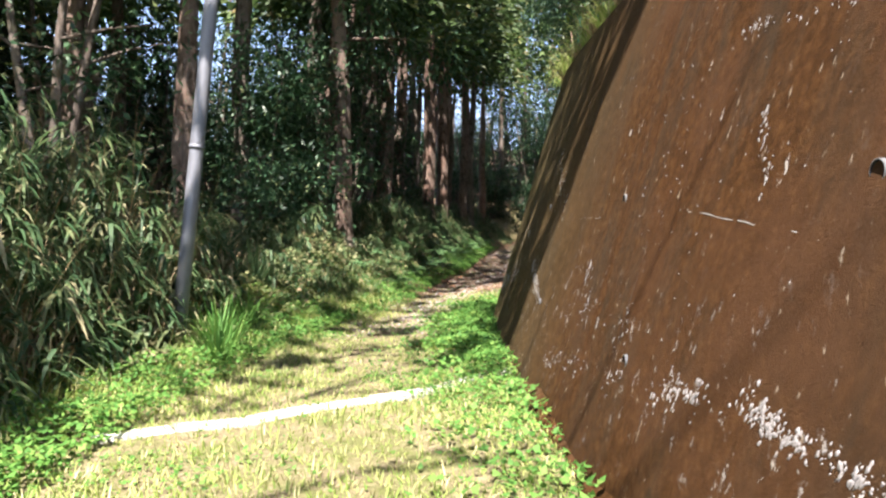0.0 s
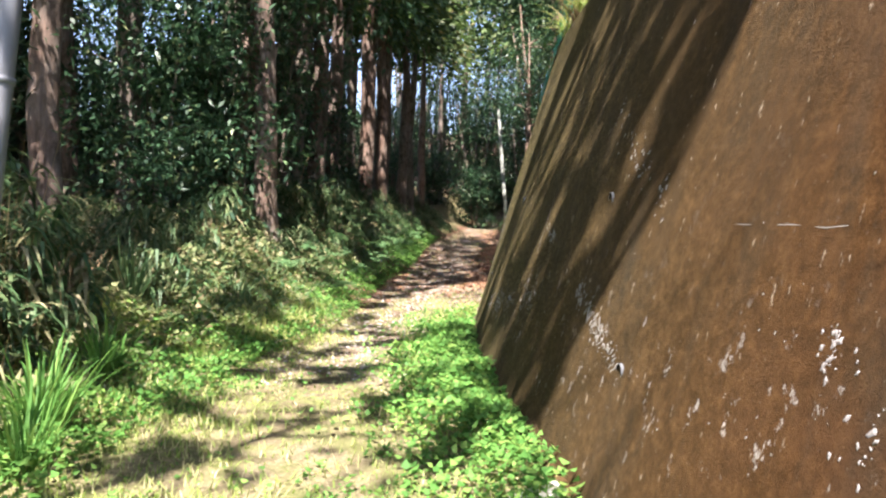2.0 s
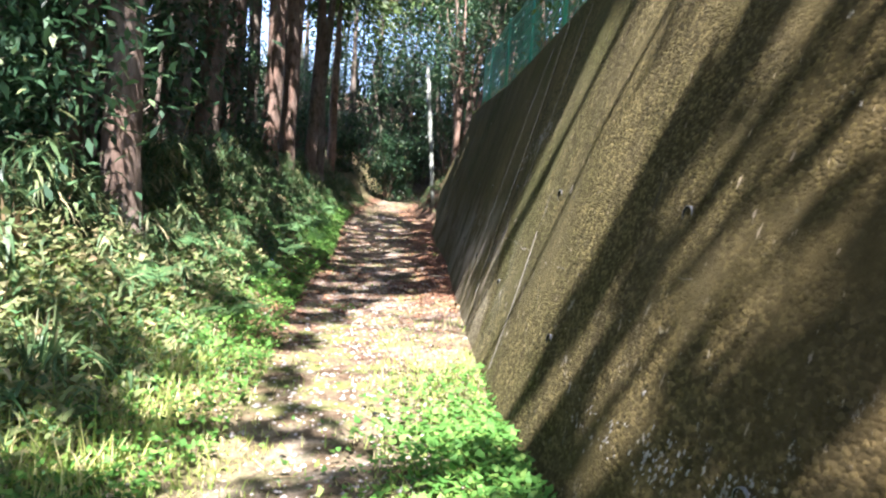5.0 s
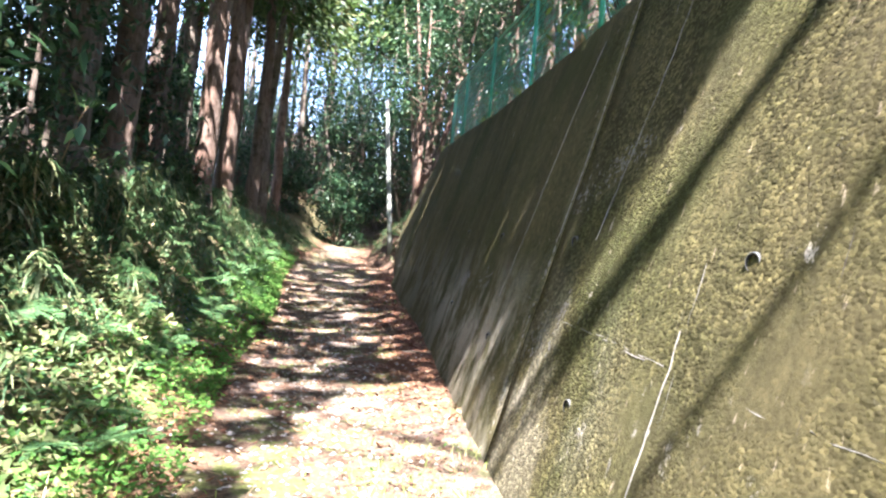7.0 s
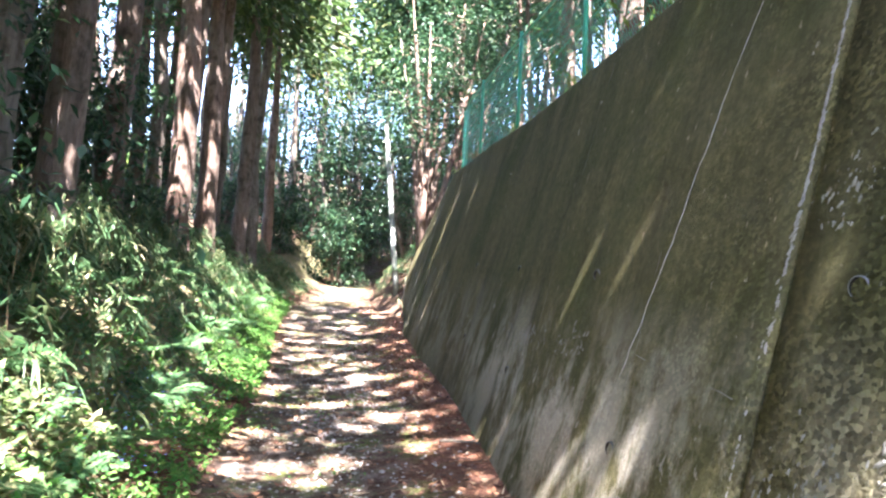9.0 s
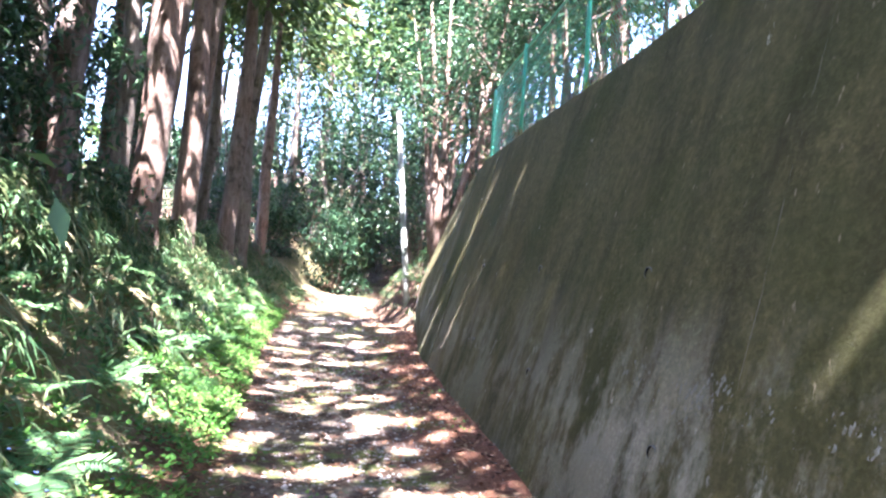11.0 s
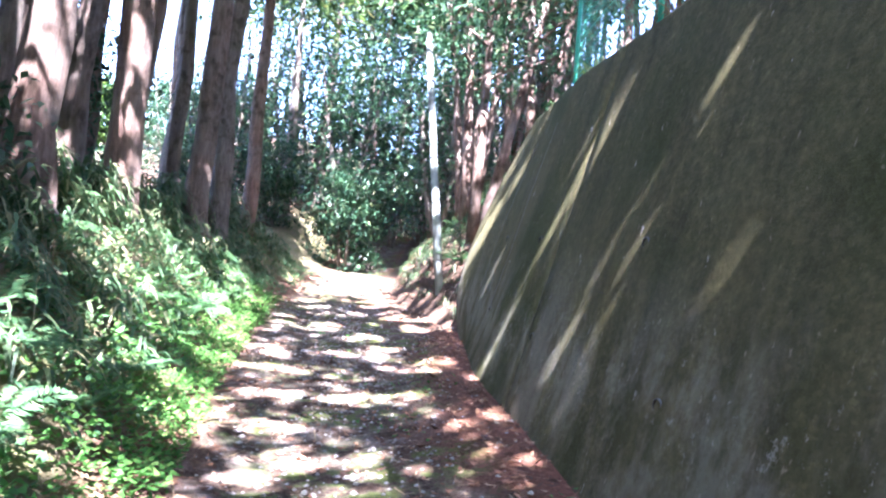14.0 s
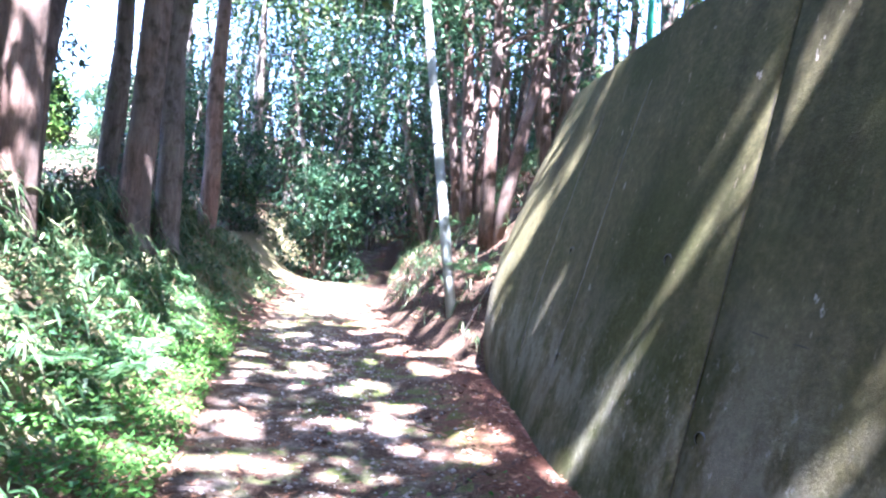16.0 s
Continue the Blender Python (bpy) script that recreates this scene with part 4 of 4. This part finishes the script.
# ---- green chain-link fence on the wall ----
def fence():
    fe = tagged(new("chain_link_fence"), "green chain-link fence with steel posts on the wall top", "fence")
    ys = np.arange(11.6, 25.0, 2.65)
    foot = lambda y: np.array([wall_foot(y) + 0.88 + 0.25, y, top_z(y)])
    for y in ys:
        p = foot(y)
        v, f = tube([p - np.array([0, 0, 0.1]), p + np.array([0, 0, 1.55])], [0.026, 0.026], 10)
        mesh_ob("post", v, f, FENCE_GREEN, fe, smooth=True)
    for h, w in ((0.06, 0.004), (1.47, 0.016), (0.76, 0.004)):
        yy = np.arange(ys[0], ys[-1] + 0.01, 0.35)
        v, f = tube([foot(y) + np.array([0, 0, h]) for y in yy], [w] * len(yy), 6)
        mesh_ob("rail" if w > 0.01 else "line_wire", v, f, FENCE_GREEN, fe)
    # woven wires: each runs up in a zigzag
    pitch, rise = 0.06, 0.06
    rows = int(1.42 / rise)
    k = np.arange(ys[0], ys[-1], pitch)
    r = np.arange(rows + 1)
    Y = k[:, None] + np.where(r[None] % 2, pitch * 0.5, -pitch * 0.5)
    X = np.interp(Y, np.linspace(ys[0], ys[-1], 200), [wall_foot(y) for y in np.linspace(ys[0], ys[-1], 200)]) + 1.13
    Z = top_z(Y) + 0.06 + r[None] * rise
    C = np.stack([X, Y, Z], -1)
    A, B = C[:, :-1].reshape(-1, 3), C[:, 1:].reshape(-1, 3)
    w = 0.0028
    o = np.array([[w, 0, 0], [-w * 0.5, w, 0], [-w * 0.5, -w, 0]])
    V = np.concatenate([A[:, None] + o, B[:, None] + o], 1).reshape(-1, 3)
    one = np.array([[0, 1, 4, 3], [1, 2, 5, 4], [2, 0, 3, 5]])
    F = (np.arange(len(A))[:, None, None] * 6 + one).reshape(-1, 4)
    mesh_ob("wire_mesh", V, F, FENCE_GREEN, fe)


fence()


# ---- undergrowth ----
def scatter(n, rng, y0, y1, fx):
    """n places: y between y0 and y1, x from fx(rng, y)."""
    y = rng.uniform(y0, y1, n)
    x = fx(rng, y)
    return x, y, ground_z(x, y)


def stuff(name, vf, mat, label, category):
    return tagged(mesh_ob(name, vf[0], vf[1], mat), label, category, kind="stuff")


def patchy(x, y, f=1.0):
    return 0.5 + 0.25 * np.sin(x * 2.3 * f + 1.1 * np.sin(y * 1.7 * f)) + 0.25 * np.sin(y * 2.9 * f + 1.3 * np.sin(x * 2.1 * f))


def short_grass():
    rng = np.random.default_rng(21)
    x, y, z = scatter(90000, rng, 0.6, 14.5, lambda g, y: g.uniform(left_x(y) - 1.4, wall_x(y) - 0.02))
    mid = (left_x(y) + wall_x(y)) / 2
    worn = np.exp(-((x - mid + 0.1) / 0.5) ** 2) * smooth(3.5, 8.5, y)
    side = np.maximum(np.abs(x - wall_x(y)) < 0.9, x < left_x(y) + 0.3)
    p = (1 - 0.93 * worn) * (0.25 + 0.75 * patchy(x, y)) * np.where(y > 10.5, (1 - smooth(10.5, 13.5, y)) * np.where(side, 1, 0.3), 1)
    k = rng.random(len(x)) < p
    x, y, z = x[k], y[k], z[k]
    n = len(x)
    tall = np.where(x < left_x(y), 0.16, 0.07) * (0.6 + 0.8 * patchy(x, y, 1.6))
    along = np.stack([rng.normal(0, 0.5, n), rng.normal(0, 0.5, n), np.ones(n)], -1)
    vf = blade_quads(np.stack([x, y, z - 0.005], -1), along, rng.uniform(0.1, 0.5, n), tall * rng.uniform(0.6, 1.6, n), rng.uniform(0.005, 0.011, n), 2)
    stuff("short_grass", vf, GRASS, "short yellow-green grass over the sunny path", "grass")


def herbs(name, n, y0, y1, fx, dens, size, high, mat, seed, label):
    """Low leafy cover: each leaf on its own height over the soil."""
    rng = np.random.default_rng(seed)
    x, y, z = scatter(n, rng, y0, y1, fx)
    k = rng.random(n) < dens(x, y)
    x, y, z = x[k], y[k], z[k]
    m = len(x)
    lift = high(x, y) * rng.random(m) ** 0.7 * (0.5 + patchy(x, y, 2.3))
    a = rng.uniform(0, 6.28, m)
    along = np.stack([np.cos(a), np.sin(a), rng.normal(0.1, 0.4, m)], -1)
    side = np.stack([-np.sin(a), np.cos(a), rng.normal(0, 0.3, m)], -1)
    s = size * rng.uniform(0.6, 1.5, m)
    vf = leaf_quads(np.stack([x, y, z + lift], -1), along, side, s, s * rng.uniform(0.55, 0.85, m), 0.2)
    stuff(name, vf, mat, label, "undergrowth")


def sasa(name, n, y0, y1, fx, dens, high, seed, label, leaf=0.2, stems=900):
    """Bamboo grass: leaning canes and drooping narrow leaves."""
    rng = np.random.default_rng(seed)
    x, y, z = scatter(n, rng, y0, y1, fx)
    k = rng.random(n) < dens(x, y)
    x, y, z = x[k], y[k], z[k]
    m = len(x)
    hh = high(x, y) * (0.25 + 0.75 * rng.random(m) ** 0.7)
    base = np.stack([x, y, z + hh], -1)
    # leaves stand in small fans
    fan = rng.integers(0, max(1, m // 4), m)
    base = base[fan] + rng.normal(0, 0.025, (m, 3))
    a = (fan * 2.4) % 6.28 + rng.normal(0, 0.7, m)
    along = np.stack([np.cos(a), np.sin(a), rng.normal(0.05, 0.4, m)], -1)
    vf = blade_quads(base, along, rng.uniform(0.3, 1.2, m), leaf * rng.uniform(0.6, 1.4, m), leaf * rng.uniform(0.1, 0.19, m), 3)
    stuff(name, vf, SASA, label, "bamboo grass")
    if stems:
        x, y, z = scatter(stems, rng, y0, y1, fx)
        k = rng.random(stems) < dens(x, y)
        x, y, z = x[k], y[k], z[k]
        c = len(x)
        along = np.stack([rng.normal(0, 0.35, c), rng.normal(0, 0.35, c), np.ones(c)], -1)
        vf = blade_quads(np.stack([x, y, z], -1), along, rng.uniform(0, 0.15, c), high(x, y) * rng.uniform(0.6, 1.25, c), rng.uniform(0.006, 0.012, c), 3)
        stuff(name + "_canes", vf, DRY, "thin dry canes among the bamboo grass", "canes")


short_grass()
L = left_x
herbs("meadow_herbs", 30000, 0.6, 9.0, lambda g, y: g.uniform(L(y) - 0.2, wall_x(y) - 0.05), lambda x, y: (0.05 + 0.75 * (patchy(x, y, 0.9) + 0.25 * patchy(x, y, 3.1) > 0.76)) * (0.22 + 0.78 * smooth(2.5, 5.0, y)), 0.03, lambda x, y: 0.045 + 0 * x, HERB, 37, "clover-like herbs in patches over the grassy path")
herbs("wall_foot_herbs", 16000, 2.5, 11.0, lambda g, y: wall_x(y) - np.abs(g.normal(0, 0.36, len(y))), lambda x, y: 0.15 + 0.85 * smooth(5.0, 7.0, y) * (1 - smooth(9.6, 10.8, y)), 0.045, lambda x, y: 0.12 + 0 * x, HERB, 31, "low bright clover-like herbs at the wall foot")
herbs("path_edge_herbs", 42000, 1.0, 30.0, lambda g, y: L(y) + 0.25 - np.abs(g.normal(0, 0.55, len(y))), lambda x, y: 0.25 + 0.75 * patchy(x, y, 0.8), 0.042, lambda x, y: 0.14 + 0 * x, HERB, 32, "low bright herbs along the path edge")
herbs("bank_herbs", 42000, 7.0, 36.0, lambda g, y: L(y) + 0.1 - g.uniform(0, 1, len(y)) ** 0.8 * 3.2, lambda x, y: 0.1 + 0.9 * (patchy(x, y, 1.2) > 0.45), 0.055, lambda x, y: 0.05 + 0.13 * smooth(0, 0.8, L(y) - x), FERN, 33, "dense leafy undergrowth covering the bank")
herbs("path_weeds", 5000, 9.5, 27.0, lambda g, y: L(y) + g.uniform(0, 1, len(y)) * (wall_x(y) - L(y)), lambda x, y: 0.5 * (patchy(x, y, 1.4) > 0.82), 0.035, lambda x, y: 0.07 + 0 * x, HERB, 34, "small green weeds scattered over the path")
herbs("dull_undergrowth", 42000, 5.0, 16.0, lambda g, y: L(y) - 0.3 - g.uniform(0, 1, len(y)) * 3.8, lambda x, y: 0.3 + 0.7 * patchy(x, y, 1.3), 0.07, lambda x, y: 0.1 + 0.16 * smooth(0, 1.5, L(y) - x), PALE_HERB, 35, "pale dull green undergrowth under the bush")
sasa("bamboo_grass", 11000, 1.4, 8.3, lambda g, y: -2.45 - 0.25 * (y - 4).clip(-2, 0) * 0 - np.abs(g.normal(0, 1.5, len(y))), lambda x, y: 0.3 + 0.7 * smooth(0, 0.4, -2.35 - x), lambda x, y: (0.35 + 1.35 * smooth(0.0, 1.1, -2.4 - x)) * (0.55 + 0.7 * patchy(x, y, 1.9)), 41, "tall bamboo grass thicket with pale drooping leaves", 0.25, 2600)
sasa("bank_bamboo_grass", 52000, 9.0, 36.0, lambda g, y: L(y) - 0.25 - g.uniform(0, 1, len(y)) ** 0.8 * 3.0, lambda x, y: 0.2 + 0.8 * patchy(x, y, 0.7), lambda x, y: (0.08 + 0.3 * smooth(0, 1.2, L(y) - x)) * (0.5 + 1.0 * patchy(x, y, 1.9)), 42, "bamboo grass spreading over the bank", 0.17, 1600)
sasa("crest_bamboo_grass", 26000, 11.0, 34.0, lambda g, y: L(y) - 1.35 - np.abs(g.normal(0, 0.55, len(y))), lambda x, y: 0.25 + 0.75 * patchy(x, y, 0.9), lambda x, y: 0.25 + 0.65 * patchy(x, y, 1.3), 45, "tall bamboo grass round the feet of the cedars", 0.2, 1200)
sasa("hill_grass", 9000, 1.0, 26.0, lambda g, y: wall_x(y) + 1.2 + np.abs(g.normal(0, 0.7, len(y))), lambda x, y: 0.3 + 0.7 * patchy(x, y), lambda x, y: 0.15 + 0.35 * smooth(1.2, 2.0, x - wall_x(y)), 43, "rough grass on the slope above the wall", 0.16, 500)
sasa("far_bank_grass", 18000, 26.0, 44.0, lambda g, y: wall_x(y) + 0.15 + g.uniform(0, 1, len(y)) * 5, lambda x, y: 0.2 + 0.8 * (patchy(x, y, 0.8) > 0.4), lambda x, y: 0.12 + 0.35 * smooth(0.3, 2.0, x - wall_x(y)), 44, "ferny undergrowth on the bank past the wall", 0.16, 300)
herbs("forest_floor_cover", 60000, 8.0, 60.0, lambda g, y: L(y) - 2.5 - g.uniform(0, 1, len(y)) * 22, lambda x, y: 0.2 + 0.8 * (patchy(x, y, 0.5) > 0.4), 0.12, lambda x, y: 0.3 + 0 * x, BROAD_LEAF, 36, "dark leafy cover on the forest floor")


# ---- fallen leaves and twigs on the path ----
def litter():
    rng = np.random.default_rng(51)
    x, y, z = scatter(34000, rng, 7.5, 36.0, lambda g, y: L(y) - 0.2 + g.uniform(0, 1, len(y)) * (wall_x(y) - L(y) + 0.2 + 3.2 * (y > 25.8)))
    near = smooth(-1.0, -0.1, x - wall_x(y)) + 0.7 * smooth(-0.5, 0.0, L(y) - x)
    k = rng.random(len(x)) < (0.25 + 0.6 * near) * smooth(11, 15, y)
    x, y, z = x[k], y[k], z[k]
    n = len(x)
    a = rng.uniform(0, 6.28, n)
    s = rng.uniform(0.025, 0.085, n)
    along = np.stack([np.cos(a), np.sin(a), rng.normal(0, 0.25, n)], -1)
    side = np.stack([-np.sin(a), np.cos(a), rng.normal(0, 0.35, n)], -1)
    vf = leaf_quads(np.stack([x, y, z + 0.006 + rng.random(n) * 0.012], -1), along, side, s, s * rng.uniform(0.3, 0.6, n), 0.25)
    stuff("fallen_leaves", vf, LITTER, "brown fallen leaves strewn over the path", "leaves")
    x, y, z = scatter(500, rng, 8.0, 34.0, lambda g, y: L(y) + g.uniform(0, 1, len(y)) * (wall_x(y) - L(y) + 1.2 * (y > 25.6)))
    n = len(x)
    a = rng.uniform(0, 6.28, n)
    along = np.stack([np.cos(a), np.sin(a), rng.normal(0, 0.06, n)], -1)
    vf = blade_quads(np.stack([x, y, z + 0.015], -1), along, rng.normal(0, 0.05, n), rng.uniform(0.08, 0.35, n), rng.uniform(0.006, 0.013, n), 3)
    stuff("twigs", vf, DRY, "thin dead twigs lying on the path", "twigs")


litter()


# ---- single plants ----
def tuft(x, y, n, length, width, mat, name, label, category, seed, spread=0.5, bend=0.5, group="", z=None):
    rng = np.random.default_rng(seed)
    t = new(name)
    t.location = (x, y, float(ground_z(x, y)) - 0.01 if z is None else z)
    a = rng.uniform(0, 6.28, n)
    base = np.stack([np.cos(a) * rng.random(n) * 0.12, np.sin(a) * rng.random(n) * 0.12, np.zeros(n)], -1)
    along = np.stack([np.cos(a) * spread * rng.random(n), np.sin(a) * spread * rng.random(n), np.ones(n)], -1)
    v, f = blade_quads(base, along, bend * rng.uniform(0.3, 1.3, n), length * rng.uniform(0.6, 1.2, n), width * rng.uniform(0.7, 1.3, n), 5)
    mesh_ob("foliage", v, f, mat, t)
    return tagged(t, label, category, group)


SEDGE = "bright arching sedge clump beside the path"
tuft(-2.15, 6.55, 170, 0.75, 0.018, HERB, "sedge_clump", SEDGE, "sedge", 61, 0.7, 0.5, "sedge clumps")
tuft(-2.0, 6.1, 90, 0.55, 0.016, HERB, "sedge_clump", SEDGE, "sedge", 62, 0.7, 0.5, "sedge clumps")
tuft(-2.55, 9.1, 130, 0.8, 0.02, SASA, "sedge_clump", SEDGE, "sedge", 63, 0.6, 0.45, "sedge clumps")
tuft(-2.2, 7.6, 110, 0.6, 0.02, HERB, "sedge_clump", SEDGE, "sedge", 64, 0.8, 0.6, "sedge clumps")
tuft(-1.85, 10.4, 80, 0.5, 0.018, SASA, "sedge_clump", SEDGE, "sedge", 65, 0.7, 0.5, "sedge clumps")
tuft(-2.42, 11.5, 130, 0.42, 0.03, DRY, "dry_plant", "pale dry flowering plant in the undergrowth", "plant", 66, 0.9, 0.3)
shoot = tuft(-1.67, 15.8, 16, 0.3, 0.02, FERN, "bamboo_shoot", "drooping bamboo shoot with a tuft of leaves", "bamboo", 67, 1.2, 0.9, z=3.15)
dz = float(ground_z(-1.9, 15.9)) - 3.15
v, f = tube([(-0.25, 0.1, dz), (-0.2, 0.08, dz * 0.5), (-0.05, 0.02, -0.1), (0, 0, 0)], [0.008, 0.007, 0.005, 0.003], 6)
mesh_ob("cane", v, f, DRY, shoot)
for k, y in enumerate((5.9, 6.3, 6.6, 6.9, 7.2, 7.5, 7.9, 8.3, 8.8, 9.2, 9.7, 11.5, 14.2, 16.5, 19.0, 21.5, 23.4)):
    tuft(wall_foot(y) + 0.98, y, 110 if y < 10 else 60, 0.6 if y < 10 else 0.3, 0.012, DRY if k % 3 == 0 else GRASS, "grass_tuft", "dry grass tuft hanging over the wall top" if k % 3 == 0 else "green grass tuft on the wall top", "grass", 70 + k, 0.9, 0.9, "tufts on the wall top", float(top_z(y)) - 0.02)


def fern_template(seed, fronds, length):
    rng = np.random.default_rng(seed)
    fern = new("fern")
    for k in range(fronds):
        a = k * 6.28 / fronds + rng.normal(0, 0.25)
        L0 = length * rng.uniform(0.75, 1.2)
        s = np.linspace(0.12, 1, 22)
        mid = np.stack([np.cos(a) * L0 * s * 0.85, np.sin(a) * L0 * s * 0.85, L0 * (0.75 * s - 0.62 * s * s)], -1)
        d = np.array([math.cos(a), math.sin(a), 0])
        sd = np.array([-math.sin(a), math.cos(a), 0])
        w = L0 * 0.26 * np.sin(np.pi * (0.12 + 0.86 * s)) ** 0.8
        base = np.concatenate([mid, mid])
        along = np.concatenate([np.tile(sd + 0.45 * d, (22, 1)), np.tile(-sd + 0.45 * d, (22, 1))]) + rng.normal(0, 0.08, (44, 3))
        side = np.tile(d, (44, 1)) + rng.normal(0, 0.1, (44, 3))
        v, f = leaf_quads(base, along, side, np.concatenate([w, w]), np.full(44, L0 * 0.045), 0.1)
        mesh_ob("frond", v, f, FERN, fern)
    return tagged(fern, "green arching fern on the bank", "fern", "ferns on the bank")


FERNS = [fern_template(80 + k, 7 + k, 0.5 + 0.08 * k) for k in range(3)]
rng_f = np.random.default_rng(90)
spots = []
for k in range(84):
    y = rng_f.uniform(11.5, 31)
    if k % 9 == 8:
        y = rng_f.uniform(27, 36)
        x = wall_x(y) + rng_f.uniform(0.5, 2.5)
    else:
        x = L(y) - 0.2 - rng_f.random() ** 1.2 * 1.7
    spots.append((x, y))
for k, (x, y) in enumerate(spots):
    s = rng_f.uniform(0.5, 0.95)
    m = Matrix.LocRotScale((x, y, float(ground_z(x, y)) + 0.08), Euler((rng_f.normal(0, 0.12), 0.25 + rng_f.normal(0, 0.12), rng_f.uniform(0, 6.28))), (s, s, s))
    if k < 3:
        FERNS[k].matrix_basis = m
    else:
        copy_thing(FERNS[k % 3], m)


# ---- loose bits on the path ----
def pebbles():
    rng = np.random.default_rng(95)
    x, y, z = scatter(5000, rng, 8.0, 30.0, lambda g, y: (L(y) + wall_x(y)) / 2 + g.normal(0, 0.55, len(y)))
    n = len(x)
    r = rng.uniform(0.006, 0.02, n) * np.where(rng.random(n) < 0.05, 1.8, 1)
    o = np.array([[1, 0, 0], [0, 1, 0], [-1, 0, 0], [0, -1, 0], [0, 0, 0.6], [0, 0, -0.6]], float)
    V = np.stack([x, y, z + r * 0.15], -1)[:, None] + o[None] * r[:, None, None] * rng.uniform(0.7, 1.3, (n, 6, 1))
    one = np.array([[0, 1, 4], [1, 2, 4], [2, 3, 4], [3, 0, 4], [1, 0, 5], [2, 1, 5], [3, 2, 5], [0, 3, 5]])
    F = (np.arange(n)[:, None, None] * 6 + one).reshape(-1, 3)
    stuff("pebbles", (V.reshape(-1, 3), F), PEBBLE, "small grey stones trodden into the path", "pebbles")


def fallen_branch(x, y, length, turn, seed):
    rng = np.random.default_rng(seed)
    b = tagged(new("fallen_branch"), "thin dead branch lying on the leaf litter", "branch", "fallen branches")
    b.location = (x, y, float(ground_z(x, y)))
    t = np.linspace(0, 1, 6)
    X, Y = np.cos(turn) * length * t, np.sin(turn) * length * t
    wob = rng.normal(0, 0.02, 6)
    Z = np.array([float(ground_z(x + X[i], y + Y[i])) for i in range(6)]) - b.location.z + 0.018
    pts = np.stack([X - np.sin(turn) * wob, Y + np.cos(turn) * wob, Z], -1)
    v, f = tube(pts, np.linspace(0.014, 0.005, 6), 7, 0.1, seed)
    mesh_ob("stick", v, f, BARK_GREY, b, smooth=True)
    for k in (2, 3):
        a = turn + (0.8 if k == 2 else -0.9)
        q = pts[k] + np.array([math.cos(a), math.sin(a), 0.1]) * length * 0.3
        v, f = tube([pts[k], (pts[k] + q) / 2, q], [0.007, 0.005, 0.002], 5)
        mesh_ob("side_twig", v, f, BARK_GREY, b)


PEBBLE = plain_mat("grey_stone", (0.3, 0.28, 0.25), 0.85, 0, 0.4, 25)
pebbles()
for k, (x, y, n, a) in enumerate(((1.65, 16.1, 0.55, -0.6), (2.6, 23.6, 0.5, 0.5), (3.0, 24.8, 0.7, 1.9), (1.1, 20.2, 0.4, 2.6), (4.2, 27.4, 0.8, 0.2), (4.6, 29.5, 0.9, 1.2), (-1.9, 9.6, 0.8, 2.9), (-1.5, 8.3, 0.5, 0.3))):
    fallen_branch(x, y, n, a, 300 + k)


def flowers():
    rng = np.random.default_rng(97)
    x, y, z = scatter(70, rng, 15.3, 17.6, lambda g, y: L(y) - g.uniform(-0.1, 0.6, len(y)))
    k = np.repeat(np.arange(70), 5)
    a = np.tile(np.arange(5) * 1.257, 70)
    base = np.stack([x, y, z + rng.uniform(0.12, 0.2, 70)], -1)[k]
    along = np.stack([np.cos(a), np.sin(a), 0.3 + 0 * a], -1)
    side = np.stack([-np.sin(a), np.cos(a), 0 * a], -1)
    stuff("blue_flowers", leaf_quads(base, along, side, np.full(350, 0.012), np.full(350, 0.012)), PETAL, "tiny blue flowers among the herbs", "flowers")


PETAL = leaf_mat("blue_petal", [(0.0, (0.12, 0.2, 0.55)), (1.0, (0.25, 0.35, 0.75))], 0.6, 0.3, 0.1)
flowers()
